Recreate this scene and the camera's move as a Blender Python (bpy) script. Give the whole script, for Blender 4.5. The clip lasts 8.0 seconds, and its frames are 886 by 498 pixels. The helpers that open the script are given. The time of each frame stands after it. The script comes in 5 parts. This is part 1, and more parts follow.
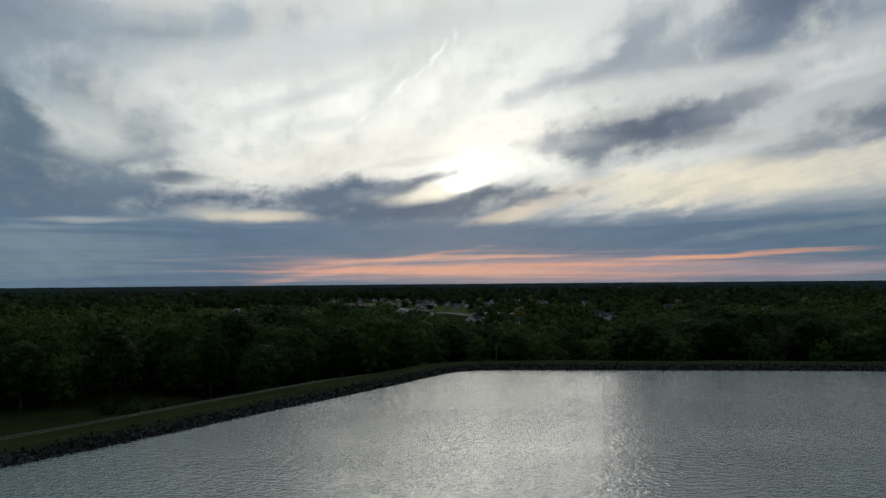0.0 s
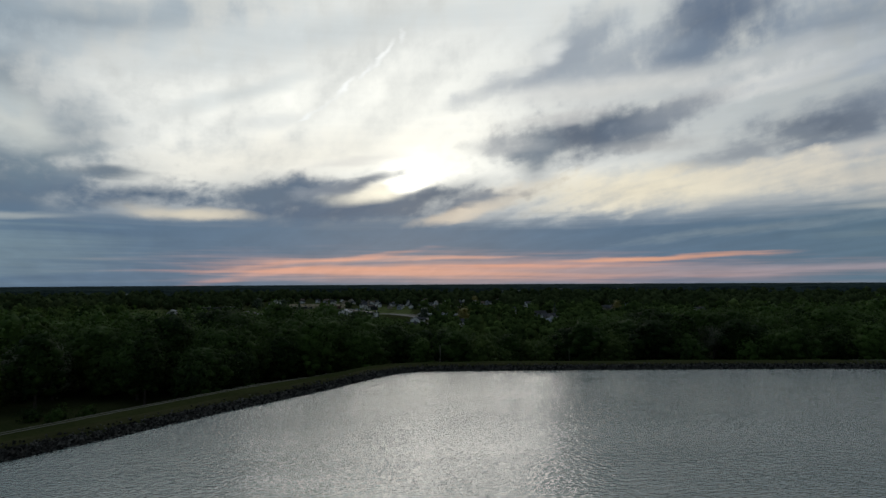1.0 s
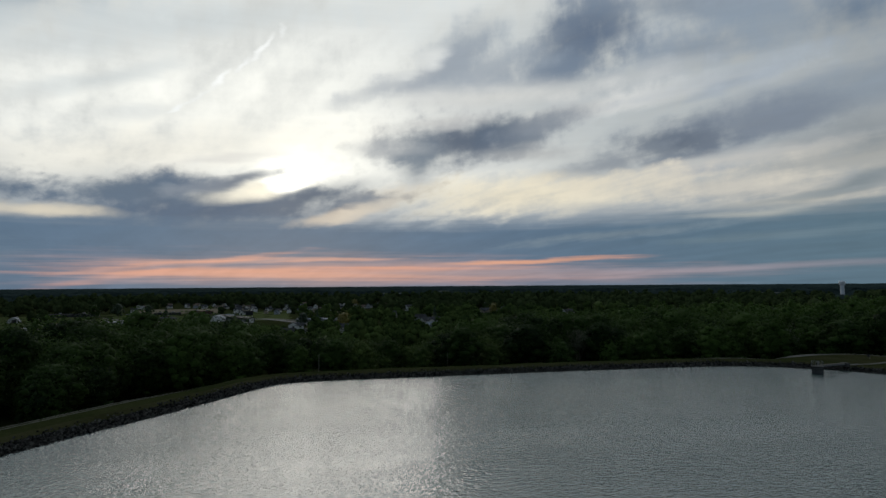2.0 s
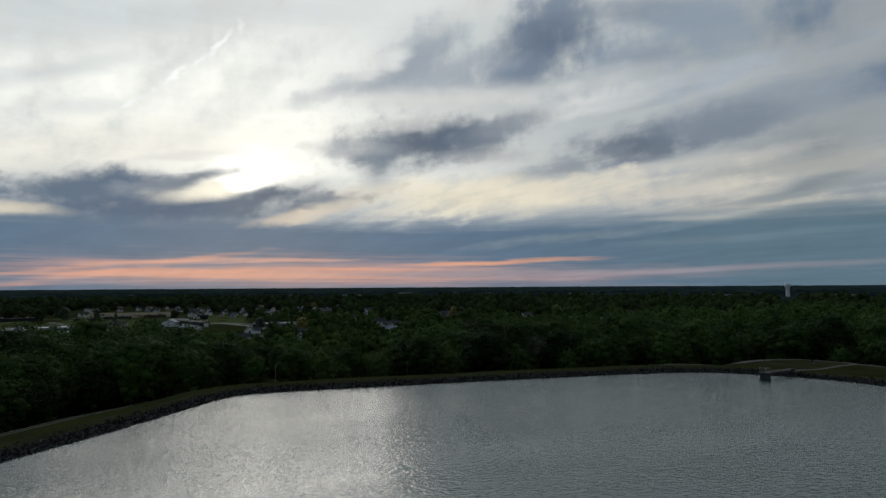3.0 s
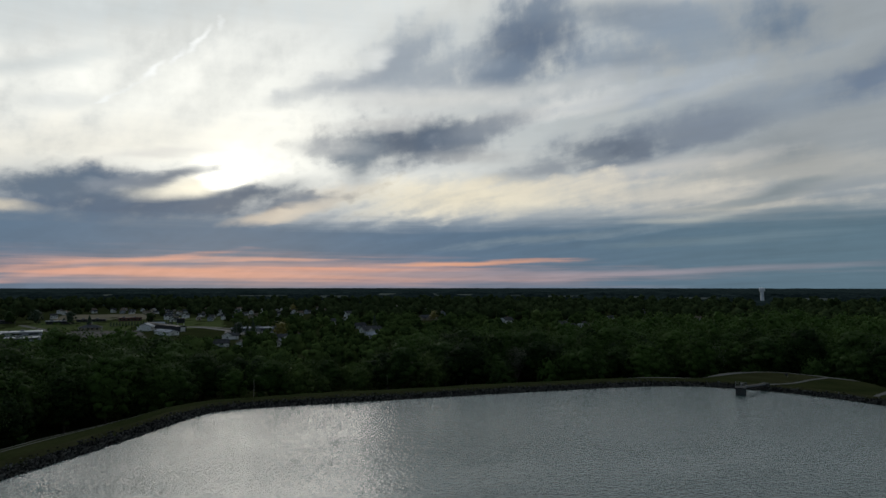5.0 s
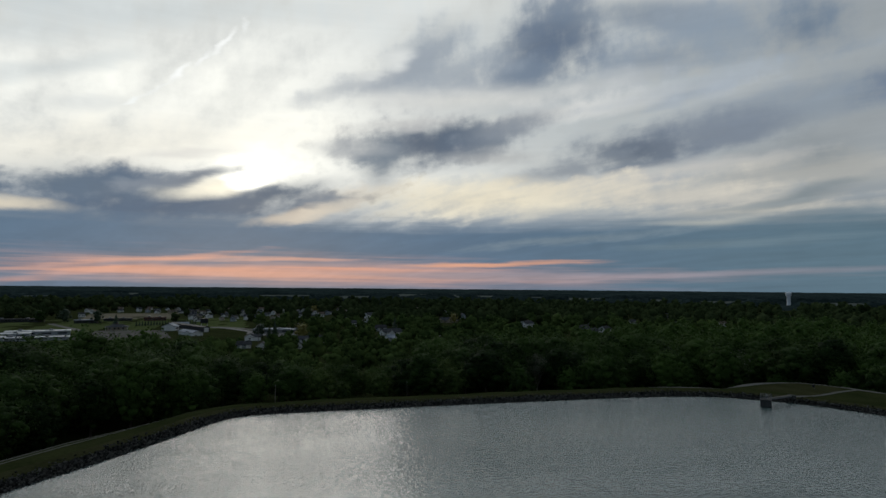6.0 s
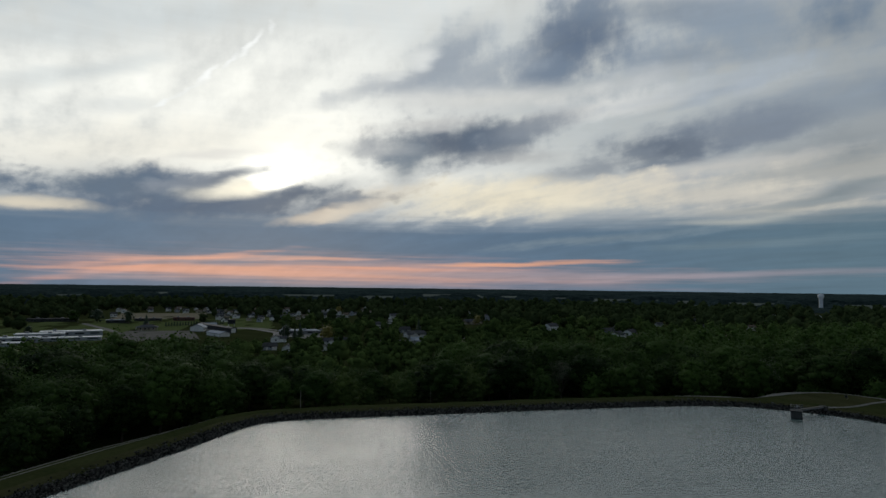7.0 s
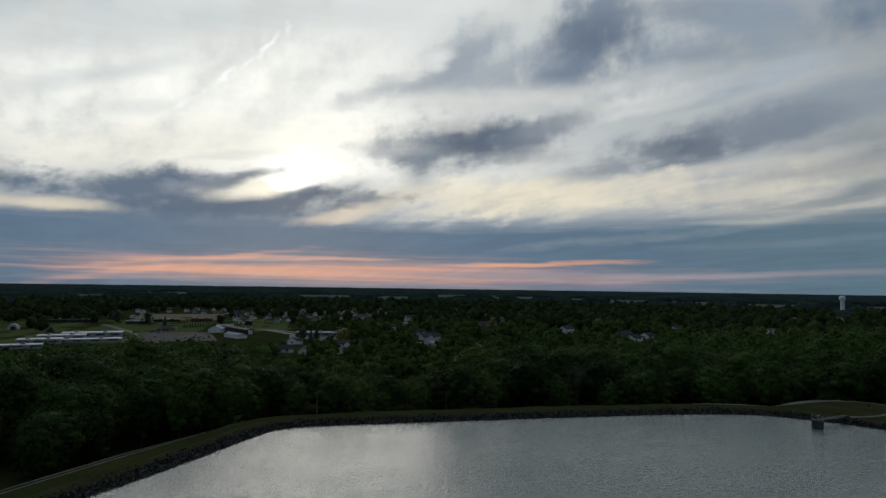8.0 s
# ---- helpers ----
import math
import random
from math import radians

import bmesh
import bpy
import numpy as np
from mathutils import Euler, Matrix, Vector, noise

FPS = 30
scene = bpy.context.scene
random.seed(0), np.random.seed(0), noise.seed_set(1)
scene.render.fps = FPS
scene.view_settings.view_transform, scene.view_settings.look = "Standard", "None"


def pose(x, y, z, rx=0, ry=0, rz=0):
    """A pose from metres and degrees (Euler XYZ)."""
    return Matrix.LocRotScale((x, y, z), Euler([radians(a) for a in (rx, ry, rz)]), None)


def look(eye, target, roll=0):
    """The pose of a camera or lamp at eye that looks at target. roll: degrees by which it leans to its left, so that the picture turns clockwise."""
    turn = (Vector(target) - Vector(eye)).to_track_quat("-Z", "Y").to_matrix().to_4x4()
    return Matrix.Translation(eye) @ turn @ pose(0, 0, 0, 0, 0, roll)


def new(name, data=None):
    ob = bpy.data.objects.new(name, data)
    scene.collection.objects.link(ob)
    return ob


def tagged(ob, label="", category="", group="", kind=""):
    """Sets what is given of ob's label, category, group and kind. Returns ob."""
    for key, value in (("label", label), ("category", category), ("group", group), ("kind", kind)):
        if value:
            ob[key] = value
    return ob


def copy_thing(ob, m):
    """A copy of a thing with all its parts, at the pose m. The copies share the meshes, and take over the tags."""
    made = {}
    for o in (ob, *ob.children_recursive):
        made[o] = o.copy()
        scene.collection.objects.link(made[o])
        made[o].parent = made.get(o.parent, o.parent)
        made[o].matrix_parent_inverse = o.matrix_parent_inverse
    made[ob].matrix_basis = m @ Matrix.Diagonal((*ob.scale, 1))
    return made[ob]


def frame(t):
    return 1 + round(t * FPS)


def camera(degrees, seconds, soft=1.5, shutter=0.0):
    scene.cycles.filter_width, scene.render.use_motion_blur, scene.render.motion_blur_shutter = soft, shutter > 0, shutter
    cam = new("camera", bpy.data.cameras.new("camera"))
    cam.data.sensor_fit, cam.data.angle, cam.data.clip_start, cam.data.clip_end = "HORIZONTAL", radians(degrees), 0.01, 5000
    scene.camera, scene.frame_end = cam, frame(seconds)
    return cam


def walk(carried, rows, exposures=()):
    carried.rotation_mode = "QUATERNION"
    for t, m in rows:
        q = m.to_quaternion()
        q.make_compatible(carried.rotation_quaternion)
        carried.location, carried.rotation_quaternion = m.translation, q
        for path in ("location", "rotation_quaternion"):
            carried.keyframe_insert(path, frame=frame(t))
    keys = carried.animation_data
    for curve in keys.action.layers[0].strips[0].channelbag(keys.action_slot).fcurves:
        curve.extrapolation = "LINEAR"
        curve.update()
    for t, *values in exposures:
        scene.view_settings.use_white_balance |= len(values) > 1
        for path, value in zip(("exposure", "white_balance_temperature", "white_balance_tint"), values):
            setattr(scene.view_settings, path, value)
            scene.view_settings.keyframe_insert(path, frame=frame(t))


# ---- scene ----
cam = camera(72.5, 8.0)
PATH = [
    (0, (-0.003, 0.721, 19.306), (0.052, 2.718, 19.418), -0.5),
    (0.5, (0.188, 0.586, 19.333), (0.262, 2.581, 19.446), -0.4),
    (1, (-0.006, 0.3, 19.519), (0.23, 2.282, 19.632), -0.3),
    (1.5, (0.035, -0.308, 19.991), (0.477, 1.639, 20.107), -0.3),
    (2, (0.002, -0.342, 20.79), (0.619, 1.556, 20.908), -0.4),
    (3.5, (0.257, 0.135, 23.338), (1.027, 1.977, 23.46), -0.2),
    (4, (0.19, 0.148, 24.041), (0.997, 1.974, 24.163), -0.1),
    (5.5, (-0.016, 0.011, 26.619), (0.767, 1.847, 26.743), 0.3),
    (6, (-0.017, -0.033, 27.357), (0.72, 1.822, 27.482), 0.5),
    (6.5, (0.084, -0.08, 28.379), (0.781, 1.79, 28.503), 0.6),
    (7, (-0.091, -0.308, 29.191), (0.572, 1.575, 29.314), 0.7),
    (7.5, (-0.17, -0.403, 30.005), (0.462, 1.491, 30.128), 0.7),
    (8, (-0.202, -0.395, 30.742), (0.413, 1.504, 30.865), 0.8),
]
walk(cam, [(t, look(eye, target, roll)) for t, eye, target, roll in PATH])


# ---------------------------------------------------------------- world and sun
def srgb(*c):
    return tuple(((v / 255) / 12.92 if v <= 10 else ((v / 255 + 0.055) / 1.055) ** 2.4) for v in c)


SUN_AZ, SUN_EL = 3.5, 9.3

world = bpy.data.worlds.new("evening_sky")
scene.world = world
world.use_nodes = True
wt = world.node_tree
wt.nodes.clear()


def wnode(kind, **props):
    n = wt.nodes.new(kind)
    for key, value in props.items():
        if key == "operation":
            n.operation = value
        elif key == "data_type":
            n.data_type = value
        elif key == "interpolation_type":
            n.interpolation_type = value
        elif key == "vector_type":
            n.vector_type = value
    return n


def wput(socket, value):
    if isinstance(value, bpy.types.NodeSocket):
        wt.links.new(value, socket)
    else:
        socket.default_value = value


def wmath(op, a, b=None, c=None):
    n = wnode("ShaderNodeMath", operation=op)
    for i, v in enumerate((a, b, c)):
        if v is not None:
            wput(n.inputs[i], v)
    return n.outputs[0]


def wvec(op, a, b=None):
    n = wnode("ShaderNodeVectorMath", operation=op)
    wput(n.inputs[0], a)
    if b is not None:
        wput(n.inputs[1], b)
    return n.outputs[0]


def wlen(a):
    n = wnode("ShaderNodeVectorMath", operation="LENGTH")
    wput(n.inputs[0], a)
    return n.outputs["Value"]


def wxyz(x, y, z):
    n = wnode("ShaderNodeCombineXYZ")
    for i, v in enumerate((x, y, z)):
        wput(n.inputs[i], v)
    return n.outputs[0]


def wramp(value, a, b, lo=0.0, hi=1.0, kind="SMOOTHSTEP"):
    n = wnode("ShaderNodeMapRange", interpolation_type=kind)
    for i, v in enumerate((value, a, b, lo, hi)):
        wput(n.inputs[i], v)
    return n.outputs[0]


def wmix(fac, a, b):
    n = wnode("ShaderNodeMix", data_type="RGBA")
    for i, v in ((0, fac), (6, a), (7, b)):
        wput(n.inputs[i], (*v, 1) if isinstance(v, tuple) else v)
    return n.outputs[2]


def wnoise(vector, scale, detail, rough=0.55):
    n = wnode("ShaderNodeTexNoise")
    wput(n.inputs["Vector"], vector)
    n.inputs["Scale"].default_value, n.inputs["Detail"].default_value = scale, detail
    n.inputs["Roughness"].default_value = rough
    return n


coord = wnode("ShaderNodeTexCoord").outputs["Generated"]
sep = wnode("ShaderNodeSeparateXYZ")
wput(sep.inputs[0], coord)
dx, dy, dz = sep.outputs
az = wmath("MULTIPLY", wmath("ARCTAN2", dx, dy), 57.29578)
el = wmath("MULTIPLY", wmath("ARCSINE", dz), 57.29578)
# the cloud deck seen in perspective, for the grain of the clouds
deck_z = wmath("ADD", wmath("MAXIMUM", dz, 0.0), 0.13)
deck_x, deck_y = wmath("DIVIDE", dx, deck_z), wmath("DIVIDE", dy, deck_z)
deck = wxyz(deck_x, deck_y, 0.0)
streak = wxyz(wmath("MULTIPLY", az, 0.10), wmath("MULTIPLY", el, 0.42), 0.0)
low = wramp(el, 0.0, 9.0, 0.10, 1.0, "LINEAR")
warp_a = wvec("MULTIPLY", wvec("SUBTRACT", wnoise(deck, 1.5, 4.0, 0.5).outputs["Color"], (0.5, 0.5, 0.5)), (3.0, 1.4, 0.0))
warp_b = wvec("MULTIPLY", wvec("SUBTRACT", wnoise(streak, 1.6, 4.0, 0.5).outputs["Color"], (0.5, 0.5, 0.5)), (2.4, 1.2, 0.0))
warp = wvec("MULTIPLY", wvec("ADD", warp_a, warp_b), wxyz(low, low, 0.0))
place = wvec("ADD", wxyz(az, el, 0.0), warp)
# the deck is combed out along the wind, and drawn out flat low down
tall_el = wmath("MULTIPLY", wmath("LOGARITHM", wmath("ADD", wmath("DIVIDE", wmath("MAXIMUM", el, -3.0), 7.0), 1.0), math.e), 14.0)
COMB = radians(13)
comb_u = wmath("ADD", wmath("MULTIPLY", az, math.cos(COMB)), wmath("MULTIPLY", tall_el, math.sin(COMB)))
comb_v = wmath("SUBTRACT", wmath("MULTIPLY", tall_el, math.cos(COMB)), wmath("MULTIPLY", az, math.sin(COMB)))
comb = wxyz(wmath("MULTIPLY", comb_u, 0.085), wmath("MULTIPLY", comb_v, 0.21), 0.0)
comb = wvec("ADD", comb, wvec("MULTIPLY", wnoise(comb, 1.3, 3.0).outputs["Color"], (0.3, 0.3, 0.0)))
billow = wmath("SUBTRACT", wnoise(wxyz(wmath("MULTIPLY", az, 0.22), wmath("MULTIPLY", tall_el, 0.30), 7.0), 1.5, 7.0, 0.6).outputs["Fac"], 0.5)
# long filaments lie along the wind on the deck and fan out from one place on the horizon
WIND = radians(-16)
fan_u = wmath("ADD", wmath("MULTIPLY", deck_x, math.sin(WIND)), wmath("MULTIPLY", deck_y, math.cos(WIND)))
fan_v = wmath("SUBTRACT", wmath("MULTIPLY", deck_x, math.cos(WIND)), wmath("MULTIPLY", deck_y, math.sin(WIND)))
fan = wxyz(wmath("MULTIPLY", fan_u, 0.55), wmath("MULTIPLY", fan_v, 2.3), 2.0)
fan = wvec("ADD", fan, wvec("MULTIPLY", wnoise(deck, 2.2, 3.0).outputs["Color"], (0.35, 0.5, 0.0)))
filament = wmath("SUBTRACT", wnoise(fan, 1.9, 7.0, 0.52).outputs["Fac"], 0.5)
fluff = wmath("SUBTRACT", wnoise(wxyz(wmath("MULTIPLY", az, 0.55), wmath("MULTIPLY", tall_el, 0.75), 4.0), 1.0, 5.0, 0.54).outputs["Fac"], 0.5)
wisp = wmath("MULTIPLY_ADD", wmath("SUBTRACT", wnoise(comb, 2.1, 6.0, 0.56).outputs["Fac"], 0.5), 0.42, wmath("MULTIPLY", billow, 0.40))
wisp = wmath("MULTIPLY_ADD", fluff, 0.30, wisp)
wisp = wmath("MULTIPLY_ADD", filament, 0.55, wisp)
puff = wramp(filament, -0.2, 0.2, 1.02, 0.97, "LINEAR")
flat = wmath("SUBTRACT", wnoise(wxyz(wmath("MULTIPLY", az, 0.05), wmath("MULTIPLY", el, 1.5), 3.0), 1.6, 5.0, 0.55).outputs["Fac"], 0.5)
sep2 = wnode("ShaderNodeSeparateXYZ")
wput(sep2.inputs[0], place)
waz, wel = sep2.outputs[0], sep2.outputs[1]

sky_colour = wmix(wramp(el, 5.0, 10.0), srgb(160, 168, 178), srgb(218, 219, 217))
sky_colour = wmix(wramp(el, 24.0, 50.0), sky_colour, srgb(200, 208, 216))
away = wmath("MULTIPLY", wmath("MAXIMUM", wramp(az, 56.0, 96.0), wramp(az, -42.0, -90.0)), wramp(el, 84.0, 50.0))
sky_colour = wmix(away, sky_colour, srgb(36, 43, 53))
sky_colour = wmix(wmath("MULTIPLY", wramp(waz, 18.0, 62.0, 0.0, 0.9), wramp(el, 31.0, 24.0, 0.05, 1.0)), sky_colour, srgb(146, 153, 160))
# Added dark cloud out of view overhead, put there to dim the right-hand woods.
sky_colour = wmix(wmath("MULTIPLY", wramp(waz, 16.0, 48.0, 0.0, 0.95), wmath("MULTIPLY", wramp(el, 38.0, 52.0), wramp(el, 88.0, 78.0))), sky_colour, srgb(84, 96, 112))
sky_colour = wmix(wramp(waz, -16.0, -50.0, 0.0, 0.85), sky_colour, srgb(115, 130, 146))


cloud_count = 0


def cloud(u, v, a, b, tilt, rgb, strength, glow=1.0, ragged=None):
    """One soft cloud, or a thin bright place in the deck, at azimuth u and elevation v, with its half sizes, all in degrees."""
    global sky_colour, place, cloud_count
    cloud_count += 1
    if cloud_count % 5 == 0:
        # builds the deck up layer upon layer, so that few values are held at once
        n = wnode("ShaderNodeVectorMath", operation="MULTIPLY_ADD")
        wput(n.inputs[0], sky_colour)
        n.inputs[1].default_value = (1e-6, 1e-6, 0)
        wput(n.inputs[2], place)
        place = n.outputs[0]
    m = wnode("ShaderNodeMapping", vector_type="TEXTURE")
    wput(m.inputs["Vector"], place)
    m.inputs["Location"].default_value = (u, v, 0)
    m.inputs["Rotation"].default_value = (0, 0, radians(tilt))
    m.inputs["Scale"].default_value = (a * 1.15, b * 1.15, 1)
    if ragged is None:
        ragged = 3.1 if v > 4 else 1.9
    mask = wramp(wmath("MULTIPLY_ADD", wisp if v > 4 else flat, ragged, wlen(m.outputs[0])), 1.6, 0.12, 0.0, strength)
    sky_colour = wmix(mask, sky_colour, tuple(glow * c for c in srgb(*rgb)))


# high deck
cloud(-0.9, 17.6, 27.7, 8.55, 7, (238, 238, 235), 0.75)
cloud(2.8, 12.7, 17.5, 6.16, 2, (252, 250, 243), 0.9, 1.03)
cloud(4.3, 11.1, 5.0, 2.52, 13, (255, 252, 243), 0.9, 1.2)
cloud(3.7, 10.2, 2.2, 1.3, 10, (255, 250, 238), 0.9, 2.0)
cloud(-9.0, 11.2, 14.4, 1.86, 8, (244, 238, 226), 0.6)
cloud(33.7, 16.4, 9.3, 5.45, -11, (176, 183, 188), 0.55)
cloud(29.4, 22.9, 12.8, 2.32, -1, (190, 196, 200), 0.5)
cloud(-34.2, 11.2, 6.6, 8.70, 7, (91, 112, 130), 0.95)
cloud(-30.8, 7.5, 8.8, 2.91, 4, (93, 112, 133), 0.9)
cloud(-26.6, 10.4, 4.5, 1.35, 24, (111, 129, 144), 0.85)
cloud(-24.4, 12.5, 2.2, 2.39, -28, (140, 152, 163), 0.75)
cloud(-28.5, 12.7, 3.1, 1.47, -30, (212, 214, 210), 0.85)
cloud(-29.3, 11.2, 2.4, 0.82, -6, (190, 195, 195), 0.6)
cloud(-32.9, 16.5, 4.6, 0.95, -35, (165, 176, 184), 0.6)
cloud(-33.8, 20.4, 4.7, 1.98, 12, (126, 142, 156), 0.9)
cloud(-26.2, 20.4, 12.5, 1.90, 13, (146, 159, 171), 0.9)
cloud(-21.8, 22.6, 6.8, 1.09, 7, (170, 181, 190), 0.6)
cloud(-14.9, 19.3, 8.4, 0.94, 11, (208, 213, 215), 0.6)
cloud(-7.2, 22.2, 16.6, 1.20, 9, (205, 211, 214), 0.7)
cloud(-12.2, 17.1, 5.8, 0.59, 21, (205, 210, 212), 0.6)
cloud(-9.1, 14.6, 2.7, 0.55, 8, (218, 220, 220), 0.6)
cloud(-2.1, 11.2, 3.9, 0.39, 8, (225, 222, 218), 0.7)
cloud(25.2, 18.4, 9.6, 2.22, 3, (172, 178, 186), 0.65)
cloud(35.3, 17.6, 4.3, 1.91, -1, (172, 180, 188), 0.55)
cloud(19.9, 18.4, 6.1, 1.33, 1, (172, 177, 185), 0.4)
cloud(31.2, 22.0, 3.8, 2.61, 29, (93, 108, 130), 0.9)
cloud(29.4, 19.8, 4.1, 1.46, 6, (117, 131, 150), 0.8)
cloud(34.0, 23.4, 2.3, 2.74, 33, (95, 110, 132), 0.7)
cloud(19.7, 21.5, 3.9, 1.50, 27, (132, 144, 160), 0.7)
cloud(16.9, 19.7, 3.7, 0.81, 28, (150, 158, 170), 0.6)
cloud(12.6, 18.5, 4.3, 0.70, 22, (175, 180, 187), 0.7)
cloud(22.9, 20.2, 4.8, 1.28, 12, (158, 166, 176), 0.75)
cloud(17.2, 21.0, 1.2, 0.60, 23, (228, 229, 228), 0.9, 1.0, 0.5)
cloud(14.2, 19.6, 0.9, 0.35, 20, (225, 226, 225), 0.7, 1.0, 0.5)
cloud(41.3, 23.6, 9.1, 1.29, -10, (126, 139, 156), 0.8)
cloud(40.8, 20.2, 5.3, 1.56, -0, (130, 143, 160), 0.75)
cloud(47.9, 20.7, 5.7, 1.96, 2, (140, 153, 168), 0.7)
cloud(53.4, 20.8, 2.8, 1.65, 4, (107, 124, 145), 0.85)
cloud(45.3, 18.0, 5.2, 0.64, 6, (176, 184, 192), 0.6)
cloud(35.5, 18.2, 6.1, 0.88, 8, (196, 198, 200), 0.7)
cloud(24.0, 17.5, 7.9, 1.00, 3, (224, 222, 218), 0.7)
cloud(34.0, 16.1, 9.0, 0.79, 7, (222, 220, 217), 0.75)
cloud(43.5, 16.7, 4.6, 0.47, 12, (150, 162, 178), 0.6)
cloud(20.6, 13.5, 6.6, 2.1, 5, (128, 137, 150), 0.8)
cloud(20.5, 13.6, 5.4, 1.6, 5, (93, 104, 121), 0.95)
cloud(24.1, 14.2, 2.9, 1.44, 9, (91, 105, 124), 0.8)
cloud(16.0, 11.5, 2.4, 1.81, 50, (117, 129, 143), 0.85)
cloud(28.1, 15.0, 3.6, 0.92, 12, (135, 142, 153), 0.85)
cloud(12.7, 12.8, 3.2, 0.52, 2, (180, 182, 185), 0.6)
cloud(26.7, 12.3, 3.7, 0.62, -1, (175, 175, 176), 0.6)
cloud(18.6, 15.3, 4.9, 0.51, 8, (205, 203, 202), 0.6)
cloud(46.8, 13.7, 8.1, 1.74, 7, (142, 150, 160), 0.8)
cloud(55.0, 14.8, 6.2, 1.35, 9, (138, 148, 160), 0.8)
cloud(47.9, 13.4, 3.5, 0.96, 4, (118, 127, 142), 0.75)
cloud(39.5, 12.5, 5.1, 1.51, 2, (122, 131, 145), 0.9)
cloud(39.0, 12.4, 3.1, 0.91, -1, (92, 103, 120), 0.95)
cloud(53.2, 9.6, 5.8, 0.56, 3, (164, 168, 172), 0.6)
cloud(44.5, 17.6, 7.1, 0.53, 9, (168, 176, 186), 0.6)
cloud(33.5, 11.1, 5.3, 0.77, 9, (142, 148, 158), 0.8)
cloud(59.5, 16.1, 2.6, 1.03, 24, (105, 120, 143), 0.8)
cloud(53.6, 11.0, 2.4, 1.71, -7, (136, 143, 149), 0.8)
cloud(49.7, 11.5, 2.7, 0.63, 1, (150, 155, 160), 0.7)
cloud(33.5, 11.0, 4.1, 1.35, 8, (146, 152, 160), 0.65)
cloud(37.4, 12.0, 2.3, 0.86, 5, (120, 129, 142), 0.65)
cloud(45.2, 10.7, 5.7, 0.66, 4, (196, 193, 190), 0.7)
cloud(41.6, 9.7, 2.7, 0.39, -4, (158, 166, 178), 0.7)
cloud(53.3, 9.5, 7.4, 1.2, 1, (178, 175, 169), 0.6)
cloud(56.5, 12.5, 4.3, 1.15, 4, (152, 156, 160), 0.5)
cloud(52.4, 7.4, 5.1, 0.42, 6, (142, 148, 154), 0.7)
cloud(48.5, 6.7, 7.8, 0.48, 0, (204, 198, 186), 0.6)
cloud(36.9, 9.7, 7.3, 0.80, 2, (205, 200, 194), 0.6)
cloud(25.7, 8.4, 11.7, 1.58, 1, (238, 226, 202), 0.85)
cloud(43.8, 8.1, 8.8, 1.05, -4, (212, 204, 192), 0.7)
cloud(52.3, 7.7, 3.9, 0.49, 12, (126, 136, 143), 0.85)
cloud(48.0, 7.0, 4.6, 0.32, 6, (150, 156, 160), 0.7)
cloud(45.1, 5.8, 3.7, 0.33, -0, (218, 212, 196), 0.8)
cloud(51.9, 5.9, 3.9, 0.36, 4, (146, 153, 157), 0.7)
cloud(13.3, 8.6, 3.2, 0.95, 16, (215, 206, 194), 0.6)
cloud(38.3, 6.4, 7.2, 0.60, -2, (160, 166, 172), 0.6)
cloud(-22.2, 9.3, 2.2, 0.4, 3, (111, 124, 138), 0.95, 1.0, 1.2)
cloud(-19.4, 7.6, 3.9, 0.94, 2, (85, 104, 127), 1.0)
cloud(-5.6, 7.7, 7.4, 1.8, -2, (85, 103, 126), 1.0)
cloud(-2.9, 6.7, 13.1, 1.75, 3, (85, 104, 128), 1.0)
cloud(6.0, 8.0, 4.5, 1.14, 15, (91, 107, 127), 1.0)
cloud(10.2, 7.9, 2.1, 0.74, -8, (128, 136, 148), 0.75)
cloud(-10.0, 8.0, 4.8, 0.9, 0, (95, 112, 132), 0.95)
cloud(-2.0, 9.2, 4.2, 0.40, 14, (132, 141, 154), 0.9)
# the blue-grey bank along the horizon
sky_colour = wmix(wramp(wmath("MULTIPLY_ADD", flat, 1.3, wel), 7.0, 4.8), sky_colour, wmix(wramp(az, 20.0, 60.0), srgb(91, 114, 138), srgb(93, 116, 131)))
cloud(0.6, 8.6, 3.6, 0.71, 9, (255, 246, 226), 1.0, 1.1, 0.9)
cloud(3.5, 9.2, 1.5, 0.67, 3, (255, 250, 238), 1.0, 2.0, 0.8)
cloud(-1.0, 9.4, 4.0, 0.37, 12, (118, 128, 143), 0.9, 1.0, 1.2)
cloud(5.2, 7.9, 3.2, 0.64, 13, (98, 112, 131), 0.9, 1.0, 2.2)

cloud(-16.6, 6.1, 3.8, 0.4, 1, (228, 216, 196), 0.6, 1.0, 1.6)
cloud(-16.0, 6.3, 4.2, 0.42, -2, (226, 214, 194), 0.6, 1.0, 1.6)
cloud(-29.2, 5.5, 3.5, 0.23, 2, (188, 191, 188), 0.5, 1.0, 0.9)
cloud(-32.6, 4.7, 2.7, 0.22, 2, (160, 170, 175), 0.35, 1.0, 0.9)
cloud(7.3, 6.2, 2.7, 0.42, 12, (230, 212, 190), 0.6, 1.0, 2.4)
cloud(11.0, 7.0, 2.7, 0.42, 17, (222, 210, 194), 0.65, 1.0, 1.6)
cloud(-33.7, 3.8, 2.2, 0.53, 2, (128, 143, 154), 0.5)
cloud(-31.4, 2.5, 9.1, 1.80, 1, (116, 136, 150), 0.85)
cloud(33.5, 4.4, 8.1, 0.36, 4, (124, 138, 149), 0.6)
cloud(48.0, 4.0, 7.1, 0.32, 2, (112, 130, 141), 0.6)
